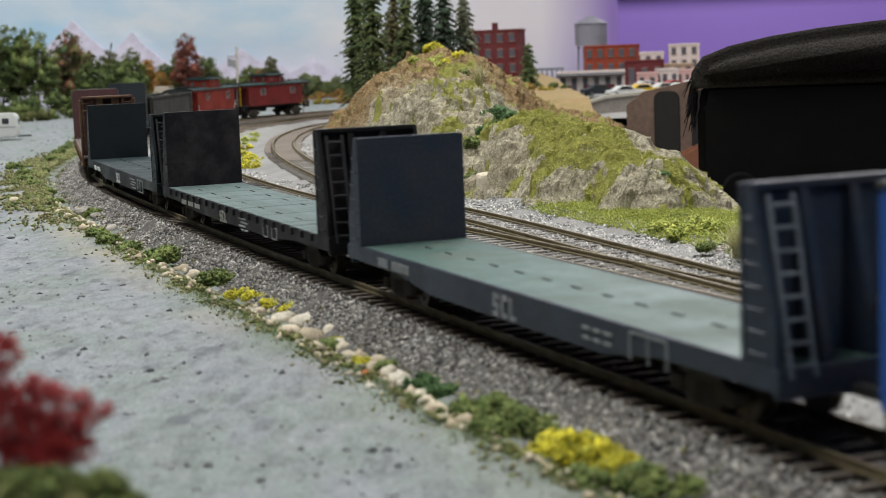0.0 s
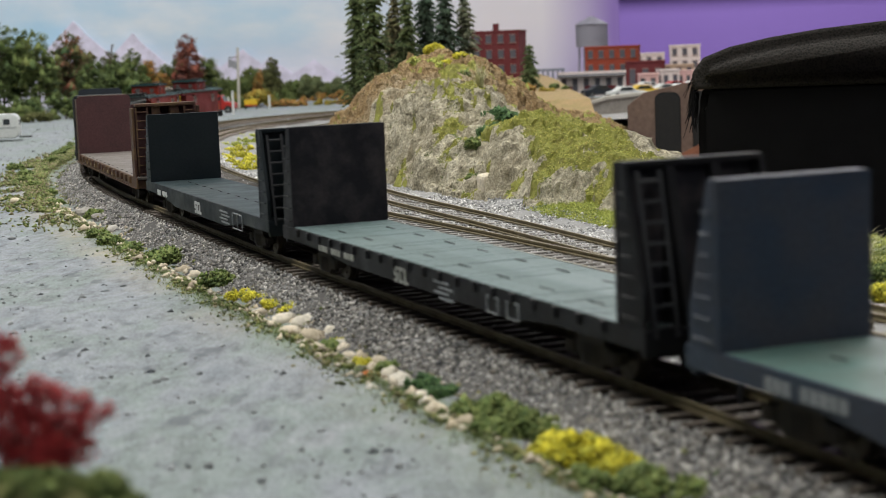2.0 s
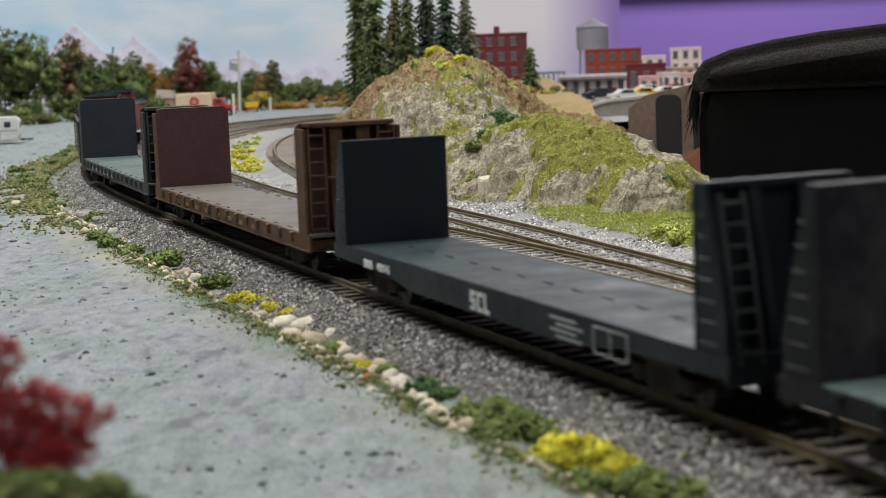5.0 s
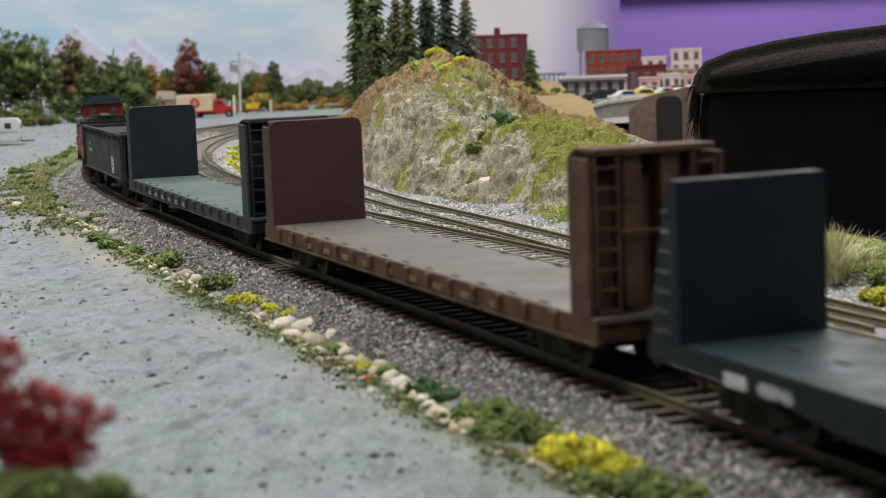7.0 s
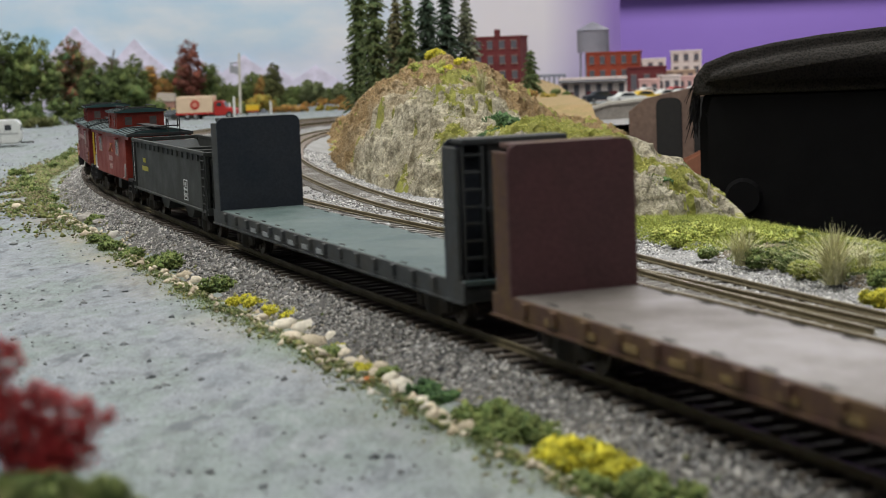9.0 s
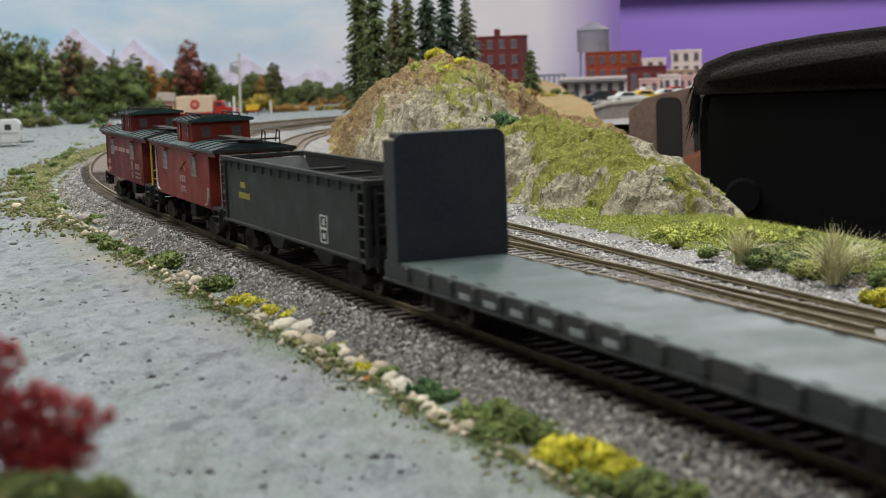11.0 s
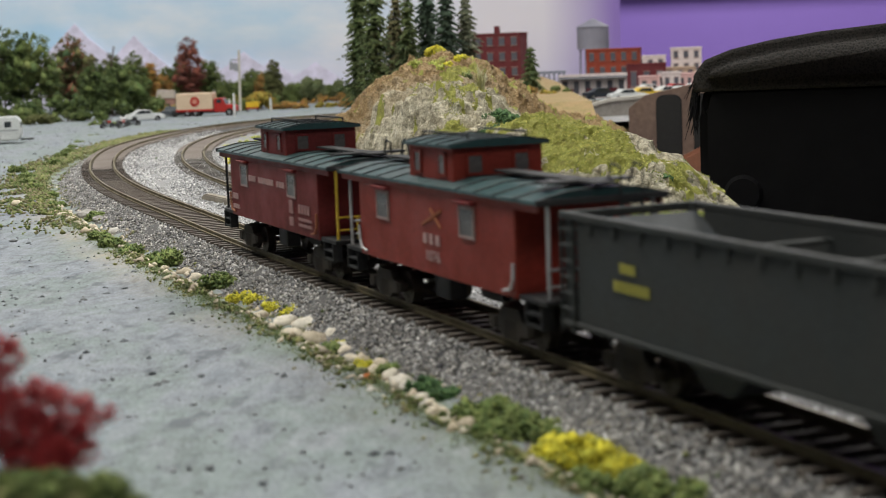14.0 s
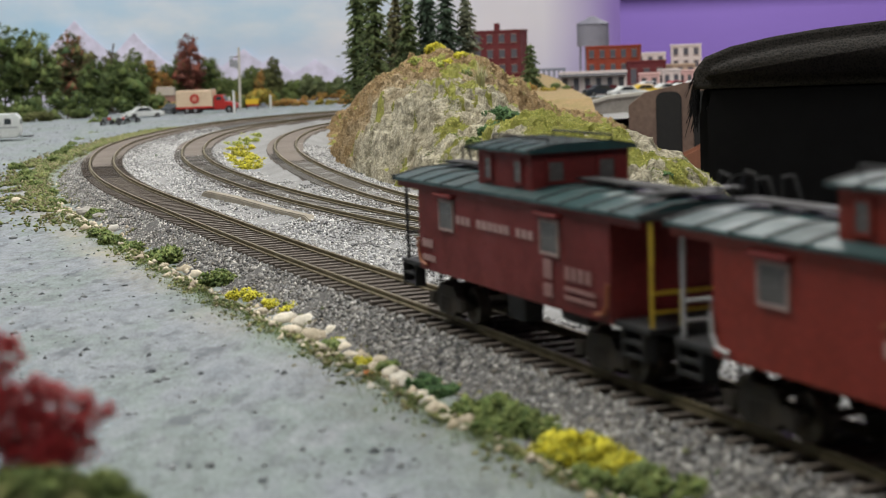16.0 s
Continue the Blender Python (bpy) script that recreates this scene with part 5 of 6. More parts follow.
for x, y, r in [(-.0715, .5701, .0034), (-.0653, .5593, .0038), (-.0598, .5541, .0040), (-.0547, .5404, .0042), (-.0509, .530, .0038), (-.0315, .4712, .0018), (-.0225, .4346, .0020), (.0235, .3278, .0050), (.0275, .3235, .0052),
                (.0310, .3180, .0050), (.0335, .3120, .0040), (-.0395, .5136, .0018), (-.0371, .5186, .0016)]:
    clump("foam_clump", x, y, -.0115, r * 1.3, M_YELLOW, 900, "bright yellow ground foam clump", size=.0005, tall=.55 if y > .45 else .9, spread=1.6 if y > .45 else 1.1)
clump("foam_clump", -.0205, .4160, -.0105, .0013, bits("orange_foam", [(.5, .12, .03), (.6, .2, .05)]), 60, "tiny orange flower clump", size=.0005)
# mixed growth along the whole verge
sow_s, sow_d = rng.uniform(3.08, 4.95, 30000), -.0385 + rng.normal(0, .0048, 30000)
pts = np.array([MAIN.at(a, b) for a, b in zip(sow_s, sow_d)])
mask = np.array([noise.noise(Vector((a * 55, b * 90, 1))) + .5 * noise.noise(Vector((a * 160, b * 200, 4))) for a, b in zip(sow_s, sow_d)])
laid("verge_growth", pts[mask > .02], (.0003, .0008), bits("verge_mix", [(.07, .10, .025), (.14, .18, .05), (.22, .24, .08), (.10, .08, .04), (.28, .27, .10), (.06, .09, .03), (.34, .30, .20)]), "mixed olive and tan ground cover along the verge", rng, .0010)
wide_s, wide_d = 3.9 + 1.05 * np.sqrt(rng.uniform(0, 1, 30000)), -.050 + rng.normal(0, .011, 30000)
pts = np.array([MAIN.at(a, b) for a, b in zip(wide_s, wide_d)])
mask = np.array([noise.noise(Vector((a * 30, b * 40, 2))) for a, b in zip(wide_s, wide_d)])
keep = (mask > -.22) & (wide_d < -.040)
laid("far_verge_growth", pts[keep], (.0006, .0013), bits("far_verge_mix", [(.07, .10, .025), (.14, .18, .05), (.22, .24, .08), (.12, .10, .05), (.30, .27, .15)]), "green and tan weeds on the far verge", rng, .0014)
pebbles = np.array([MAIN.at(a, b) for a, b in zip(rng.uniform(3.12, 4.1, 520), -.0365 + rng.normal(0, .0036, 520))])
laid("cream_rubble", pebbles, (.0005, .0014), M_PALE, "cream stone rubble along the verge", rng, .0010, .8)
# a thin green fringe of turf where the road meets the stones
fringe = np.array([MAIN.at(s, d) for s, d in zip(rng.uniform(3.05, 4.9, 16000), -.037 - np.abs(rng.normal(0, .0034, 16000)))])
laid("turf_fringe", fringe, (.00016, .0004), bits("turf", [(.13, .17, .07), (.20, .24, .11), (.26, .29, .16), (.16, .17, .10)]), "thin green turf powder along the road edge", rng, .0002, .6)
for x, y in [(-.172, 1.406), (-.18, 1.54), (-.14, 1.214), (-.139, 1.165), (-.152, 1.253), (-.186, 1.49), (-.186, 1.63), (-.165, 1.33), (-.16, 1.29), (-.2, 1.66)]:
    clump("foam_clump", x, y, -.0085, .0075, M_YELLOW if x > -.175 else M_LIME, 300, "yellow-green foam between the tracks", size=.0009, tall=.35, spread=2.4)
for x, y in [(-.195, 1.32), (-.205, 1.25), (-.17, 1.12), (-.235, 1.37), (-.10, .98), (-.12, .91)]:
    clump("foam_clump", x, y, -.0088, .004, M_DKGREEN, 160, "dark weed clump between the tracks", size=.0008, tall=.5)

# mossy bank east of the tracks
bank_s, bank_d = rng.uniform(0, .38, 40000), .049 + .066 * rng.uniform(0, 1, 40000)
bank = THIRD.at(bank_s, bank_d)
lush = np.array([noise.noise(Vector((x * 45, y * 45, 6))) for x, y in bank]) + np.interp(bank_s, [.05, .16, .24], [-.25, .1, .5])
laid("moss_bank", bank[lush > .05], (.0003, .0006), M_LIME, "lime green moss covering the bank beside the tracks", rng, .0010)
laid("bank_turf", bank[(lush <= .05) & (lush > -.22)], (.0003, .0007), M_GREEN, "olive turf on the bank beside the tracks", rng, .0010)
laid("bank_soil", bank[lush <= -.22], (.0003, .0008), bits("bank_crumbs", [(.20, .15, .09), (.30, .25, .17), (.12, .09, .06), (.38, .34, .26)]), "brown soil crumbs on the bank beside the tracks", rng, .0006)
for x, y, r, m in [(.0972, .645, .007, M_LIME), (.1136, .65, .008, M_LIME), (.1243, .6365, .008, M_LIME), (.1326, .6242, .008, M_LIME), (.1078, .6735, .007, M_LIME), (.0929, .668, .006, M_LIME),
                   (.1166, .5779, .0075, M_GREEN), (.123, .566, .007, M_GREEN), (.1252, .5476, .006, M_LIME), (.1306, .4836, .0055, M_YELLOW), (.136, .478, .005, M_YELLOW), (.1388, .5533, .006, M_LIME), (.14, .5177, .006, M_GREEN), (.1, .603, .004, M_GREEN)]:
    clump("moss_clump", x, y, -.0045, r * .85, m, 620, "springy moss clump on the bank", size=.0006, tall=.35, spread=1.5)


def tuft(x, y, z, h, n, lean, material, label):
    """Dry grass: many thin tapering bent blades."""
    verts, faces = [], []
    for _ in range(n):
        a, out = rng.uniform(0, 6.283), abs(rng.normal(0, lean)) * h
        hh = h * rng.uniform(.55, 1.1)
        bx, by = x + rng.normal(0, .0012), y + rng.normal(0, .0012)
        w = .00024
        px, py = -math.sin(a) * w, math.cos(a) * w
        k = len(verts)
        for f in (0, .5, 1):
            ox, oy, zz = math.cos(a) * out * f * f, math.sin(a) * out * f * f, z + hh * (f - .18 * f * f * min(2, out / h * 2))
            s = 1 - .8 * f
            verts += [(bx + ox + px * s, by + oy + py * s, zz), (bx + ox - px * s, by + oy - py * s, zz)]
        faces += [(k, k + 1, k + 3, k + 2), (k + 2, k + 3, k + 5, k + 4)]
    tagged(mesh_of("grass_tuft", verts, faces, material), label, "grass", "dry grass tufts")


M_STRAW = bits("straw_grass", [(.50, .47, .24), (.60, .58, .36), (.42, .42, .20), (.66, .64, .44)], .7)
tuft(.1075, .580, -.006, .0150, 200, .62, M_STRAW, "straw-coloured dry grass tuft")
tuft(.1290, .532, -.006, .0195, 340, .68, M_STRAW, "large pale dry grass tuft")
tuft(.1270, .526, -.006, .016, 120, .9, M_STRAW, "large pale dry grass tuft")
tuft(.142, .545, -.004, .012, 60, .9, M_STRAW, "wiry dry grass on the bank")


# ---- moss and bushes on the hill ----
def hill_z(x, y):
    return HZ[int(np.clip(np.searchsorted(HY, y), 1, len(HY) - 2)), int(np.clip(np.searchsorted(HX, x), 1, len(HX) - 2))]


def hill_spots(n, far):
    """Random places on the hill's skin with the moss there and the slope; far: how far back."""
    gy, gx = np.gradient(HZ, HY, HX)
    slope = np.hypot(gx, gy)
    last = int(np.searchsorted(HY, far))
    for _ in range(n):
        i, j = int(rng.integers(2, len(HX) - 2)), int(rng.integers(2, min(last, len(HY) - 2)))
        if HZ[j, i] < -.008:
            continue
        fx, fy = rng.uniform(0, 1), rng.uniform(0, 1)
        p = (HP[j, i] * (1 - fx) + HP[j, i + 1] * fx) * (1 - fy) + (HP[j + 1, i] * (1 - fx) + HP[j + 1, i + 1] * fx) * fy
        yield p, moss_at(p[0], p[1]), slope[j, i]


def hill_moss():
    lime, green, earthy, fibres = [], [], [], []
    for p, m, steep in hill_spots(330000, 1.76):
        want = mossy(p[0], p[1], steep)
        if want == -1:
            if rng.uniform() < .22:
                earthy.append(p + (0, 0, .0002))
        elif want > .14:
            lime.append(p + (0, 0, .0004))
        elif want > .0 and rng.uniform() < .5:
            green.append(p + (0, 0, .0003))
    for p, m, steep in hill_spots(190000, 1.1):
        if mossy(p[0], p[1], steep) > .08:
            fibres.append(p)
    for name, pts, size, m, label in (("hill_moss", lime, .00055, M_HILLMOSS, "lime green moss over the hill's ledges"), ("hill_turf", green, .0005, M_GREEN, "olive turf in the rock's cracks"),
                                      ("hill_scree", earthy, .0010, bits("earth_crumbs", [(.18, .115, .05), (.34, .24, .115), (.50, .38, .22), (.12, .085, .045), (.26, .23, .08)]), "brown earth crumbs on the hill's flank")):
        ob = chips(name, np.array(pts), rng.uniform(.4 * size, size, len(pts)), m, rng, .75, True)
        tagged(ob, label, "moss", kind="stuff")
    return fibres


HILL_FIBRES = hill_moss()


def fuzz(name, spots, h, material, label):
    """Short fibres of moss and turf: one thin blade each."""
    spots = np.asarray(spots)
    n = len(spots)
    a, b = rng.uniform(0, 6.283, n), rng.uniform(0, 6.283, n)
    hh = h * rng.uniform(.4, 1.15, n)
    w = .00013
    root = np.column_stack([np.cos(a) * w, np.sin(a) * w, np.zeros(n)])
    tip = np.column_stack([np.cos(b) * hh * .7, np.sin(b) * hh * .7, hh * .8])
    v = np.stack([spots + root, spots - root, spots + tip], 1).reshape(-1, 3)
    ob = mesh_of(name, v.tolist(), np.arange(3 * n).reshape(-1, 3).tolist(), material)
    tagged(ob, label, "moss", kind="stuff")


def fuzz_all():
    fuzz("hill_fibres", HILL_FIBRES, .0017, M_HILLMOSS, "fine lime green moss fibres on the hill")
    xy = bank[lush > -.05]
    fuzz("bank_fibres", np.column_stack([xy, ground_z(xy)[0]]), .0034, M_LIME, "fine lime green moss fibres on the bank")
    xy = np.array([MAIN.at(s, d) for s, d in zip(rng.uniform(3.1, 4.6, 14000), -.040 - np.abs(rng.normal(0, .004, 14000)))])
    fuzz("verge_fibres", np.column_stack([xy, ground_z(xy)[0]]), .0016, M_GREEN, "fine green turf fibres along the verge")


fuzz_all()
for x, y, r, m, n, s in [(.034, .985, .0085, M_DKGREEN, 620, .0008), (.041, .968, .0075, M_DKGREEN, 620, .0008), (.030, .960, .0075, M_DKGREEN, 520, .0008), (.025, .945, .0070, M_DKGREEN, 520, .0008), (.021, .925, .0055, M_GREEN, 420, .0008), (.020, .905, .0045, M_GREEN, 320, .0008), (.044, .925, .0060, M_DKGREEN, 420, .0008), (.012, .955, .0045, M_GREEN, 320, .0008), (.040, .905, .0050, M_GREEN, 320, .0008), (.102, .752, .0045, M_DKGREEN, 260, .0008), (.034, .822, .0045, M_DKGREEN, 260, .0008),
                         (.0, 1.24, .007, M_YELLOW, 420, .0009), (-.013, 1.22, .007, M_LIME, 300, .0009), (.016, 1.22, .007, M_YELLOW, 360, .0009), (-.006, 1.21, .006, M_LIME, 300, .0009), (.010, 1.2, .006, M_YELLOW, 300, .0009), (.006, 1.20, .006, M_LIME, 300, .0009), (.022, 1.19, .006, M_GREEN, 300, .0009)]:
    clump("hill_bush", x, y, hill_z(x, y) - .002, r, m, n, "bushy foam growing on the hill", "shrub", s, .8)
tuft(.028, 1.035, hill_z(.028, 1.035), .017, 110, .4, M_STRAW, "pale grass tuft on the rock's crown")


# ---- near the viewer ----
def red_bush():
    t = thing("red_bush", "crimson foam bush on the road verge", "bush", "", pose(-.0535, .205, .0220) @ Matrix.Scale(.62, 4))
    bm = bmesh.new()
    for k in range(9):
        a = k * 2.4
        rod(bm, (0, 0, 0), (math.cos(a) * .006, math.sin(a) * .004, .010), .0004, 5, .0002)
    part("twig_frame", bm, M_BARK, t)
    lobes = [(0, 0, .006, .006), (.006, 0, .008, .0045), (.011, .001, .0100, .0030), (.0155, .001, .0115, .0016), (-.006, 0, .010, .007), (.002, .002, .0125, .0050), (-.008, -.002, .017, .0055),
             (-.006, 0, .024, .0040), (-.011, 0, .027, .0045), (-.003, -.001, .0275, .0012), (.004, -.003, .004, .004), (-.014, .003, .012, .008), (0, 0, .001, .006), (.008, 0, .004, .004), (.010, .002, .0135, .0022), (.005, -.002, .0165, .0022), (.001, 0, .018, .0018)]
    leafy("foliage", 2600, [(a, b, c, d * 1.22) for a, b, c, d in lobes], .00062, "crimson", t, .8, False)


def near_bank():
    verts, faces, n, m = [], [], 28, 12
    for j in range(m + 1):
        for i in range(n):
            a, r = 6.2832 * i / n, .034 * j / m
            x, y = -.052 + math.cos(a) * r * .9, .199 + math.sin(a) * r
            z = -.013 + .0360 * (1 - (j / m) ** 2) ** 1.3 + .0016 * lumps(x, y, 260)
            verts.append((x, y, z))
    for j in range(m):
        for i in range(n):
            a, b = j * n + i, j * n + (i + 1) % n
            faces.append((a, a + n, b + n, b))
    tagged(mesh_of("earth_bank", verts, faces, M_SOIL, True), "small mossy earth bank by the road", "bank", kind="structure")


near_bank()
red_bush()
for x, y, r in [(-.056, .200, .004), (-.050, .196, .004), (-.044, .199, .0035), (-.058, .192, .004), (-.041, .196, .003)]:
    clump("foam_clump", x, y, .0215 - 26 * ((x + .052) ** 2 + (y - .199) ** 2), r, M_GREEN, 300, "olive turf clump under the crimson bush", size=.0005, tall=.5)


def retaining_slab():
    bm = prism([(-.100, -.011), (.100, -.011), (.100, -.0054), (.094, -.0032), (.03, -.0026), (-.05, -.0031), (-.092, -.0027), (-.100, -.0045)], 1, -.0026, .0026, .0006)
    ob = part("concrete_slab", bm, painted("pale_concrete", (.31, .28, .225), (.20, .18, .15), .9, 70, .6, 700, relief=.0005))
    ob.matrix_basis = pose(-.0985, .853, 0, 0, 0, math.degrees(math.atan2(.9445 - .7629, -.1366 + .0605)))
    tagged(ob, "low pale concrete retaining slab between the tracks", "slab")


retaining_slab()
ob = part("plaster_block", boxed((0, 0, .006), (.014, .010, .017), .002), M_PALE_STONE)
ob.matrix_basis = pose(.0285, .870, -.008, 4, -6, 24)
tagged(ob, "smooth buff plaster boulder at the foot of the hill", "rock")
for x, y, r in [(-.199, .905, .005), (-.192, .893, .004), (-.185, .874, .0035)]:
    bm = bmesh.new()
    bmesh.ops.create_icosphere(bm, subdivisions=2, radius=r)
    for v in bm.verts:
        v.co *= 1 + .4 * noise.noise(v.co * 400)
        v.co.z *= .6
    tagged(part("dark_rock", bm, M_BALLAST), "dark angular rock in the trackside ditch", "stone", "dark trackside rocks").matrix_basis = pose(x, y, -.0095)


# ---- vehicles and posts behind the tracks ----
M_TYRE = plain("tyre", (.02, .02, .02), .8)
M_CREAM = painted("cream_box", (.62, .48, .34), (.50, .38, .27), .6, 80, .5)
M_TRUCKRED = painted("truck_red", (.40, .030, .025), (.30, .03, .03), .4, 80, .4)
M_GLASS = plain("dark_glass", (.03, .035, .04), .1)
M_VANWHITE = painted("van_white", (.62, .64, .63), (.52, .53, .52), .4, 60, .4)
M_CHROME = plain("chrome", (.5, .5, .5), .2, 1)


def wheels(t, places, r, w):
    for x, y in places:
        wh = part("wheel", rod(bmesh.new(), (x, y - w / 2, r), (x, y + w / 2, r), r, 18), M_TYRE, t)
        part("hub", rod(bmesh.new(), (x, y - w / 2 - .0002, r), (x, y + w / 2 + .0002, r), r * .45, 12), M_CHROME, wh)


def delivery_truck():
    t = thing("delivery_truck", "red delivery truck with cream box body, parked by the road", "truck", "", pose(-.325, 2.33, -.007, 0, 0, -6))
    part("box_body", boxed((-.019, 0, .0215), (.053, .026, .025), .0012), M_CREAM, t)
    part("stripe", boxed((-.019, 0, .0095), (.0534, .0264, .0030), .0004), M_TRUCKRED, t)
    part("roundel", rod(bmesh.new(), (-.018, -.0137, .022), (-.018, -.0129, .022), .0068, 24), M_TRUCKRED, t, "red round emblem")
    part("roundel_centre", rod(bmesh.new(), (-.018, -.0140, .022), (-.018, -.0132, .022), .0038, 20), plain("pale_red", (.5, .2, .14)), t)
    pts = [(.009, .006), (.040, .006), (.040, .0135), (.0375, .0155), (.026, .0165), (.022, .0245), (.0205, .0260), (.010, .0260), (.009, .0250)]
    cab = part("cab", prism(pts, 1, -.0115, .0115, .0008), M_TRUCKRED, t)
    part("side_window", boxed((.0165, -.0117, .0215), (.0075, .0006, .0052), .0002), M_GLASS, cab)
    part("windscreen", prism([(.0262, .0170), (.0222, .0246), (.0216, .0244), (.0256, .0170)], 1, -.0095, .0095), M_GLASS, cab)
    part("bumper", boxed((.0415, 0, .0065), (.0018, .024, .0022), .0004), M_CHROME, t)
    part("chassis", boxed((-.004, 0, .0065), (.082, .012, .003)), M_STEEL, t)
    wheels(t, [(x, y) for x in (-.030, -.018, .031) for y in (-.0105, .0105)], .0056, .0034)


def caravan():
    t = thing("caravan_trailer", "white camping trailer with small windows", "trailer", "", pose(-.476, 1.76, -.0085, 0, 0, 8))
    pts = [(-.030, .004), (.022, .004), (.0255, .008), (.0255, .024), (.022, .0295), (-.026, .0300), (-.030, .027)]
    part("body", prism(pts, 1, -.013, .013, .0012), M_VANWHITE, t)
    part("trim_stripe", boxed((-.002, -.0132, .0150), (.050, .0004, .0012)), plain("grey_stripe", (.3, .32, .33)), t)
    for x in (-.020, -.004, .013):
        part("window", boxed((x, -.0132, .0215), (.0070, .0006, .0062), .0004), M_GLASS, t)
    part("end_window", boxed((.0256, 0, .0205), (.0006, .012, .006), .0003), M_GLASS, t)
    part("door", boxed((.0045, -.0133, .0135), (.0002, .0004, .016)), M_GLASS, t)
    part("tow_bar", rod(bmesh.new(), (.024, 0, .0045), (.038, 0, .0045), .0008, 8), M_STEEL, t)
    wheels(t, [(x, y) for x in (-.004,) for y in (-.0115, .0115)], .0048, .003)


def saloon(x, y, yaw, paint, label):
    t = thing("parked_car", label, "car", "parked cars", pose(x, y, -.0075, 0, 0, yaw))
    pts = [(-.026, .003), (.026, .003), (.0265, .0075), (.0245, .0100), (.012, .0105), (.006, .0158), (-.009, .0162), (-.0165, .0108), (-.0255, .0100), (-.0265, .0070)]
    part("body", prism(pts, 1, -.0100, .0100, .0009), paint, t)
    for yy in (-.0102, .0102):
        part("side_window", prism([(-.0135, .0110), (.0085, .0110), (.0050, .0148), (-.0080, .0152)], 1, yy - .0003, yy + .0003), M_GLASS, t)
    part("windscreen", prism([(.0110, .0112), (.0070, .0152), (.0064, .0152), (.0104, .0112)], 1, -.0085, .0085), M_GLASS, t)
    part("bumper", boxed((.0268, 0, .0050), (.0012, .019, .0018), .0003), M_CHROME, t)
    part("bumper", boxed((-.0268, 0, .0050), (.0012, .019, .0018), .0003), M_CHROME, t)
    wheels(t, [(a, b) for a in (-.016, .016) for b in (-.0090, .0090)], .0038, .0026)


def motorcycle(x, y, yaw, paint):
    t = thing("motorcycle", "small motorcycle parked by the road", "motorcycle", "motorcycles by the road", pose(x, y, -.0075, 8, 0, yaw))
    for wx in (-.0085, .0085):
        wh = part("wheel", rod(bmesh.new(), (wx, -.0009, .0040), (wx, .0009, .0040), .0040, 16), M_TYRE, t)
        part("hub", rod(bmesh.new(), (wx, -.0011, .0040), (wx, .0011, .0040), .0016, 10), M_CHROME, wh)
    part("engine", boxed((0, 0, .0050), (.0070, .0034, .0048), .0008), M_CHROME, t)
    part("tank", boxed((.0020, 0, .0092), (.0070, .0034, .0030), .0012), paint, t)
    part("seat", boxed((-.0050, 0, .0090), (.0085, .0030, .0018), .0007), M_TYRE, t)
    part("fork", bent(bmesh.new(), [(.0085, 0, .0040), (.0055, 0, .0120), (.0045, -.0040, .0128)], .0005), M_CHROME, t)
    part("handlebar", rod(bmesh.new(), (.0045, -.0045, .0128), (.0045, .0045, .0128), .0004, 6), M_CHROME, t)


delivery_truck()
caravan()
saloon(-.404, 2.25, 20, M_VANWHITE, "white saloon car parked on the gravel lot")
saloon(-.38, 2.36, 70, painted("dark_car", (.06, .07, .08), (.09, .09, .09), .4), "dark saloon car parked behind the white one")
for x, y, yaw, p in [(-.412, 2.03, 60, M_TRUCKRED), (-.400, 2.05, 75, M_VANWHITE), (-.388, 2.07, 50, M_STEEL), (-.392, 2.02, 80, M_TRUCKRED)]:
    motorcycle(x, y, yaw, p)


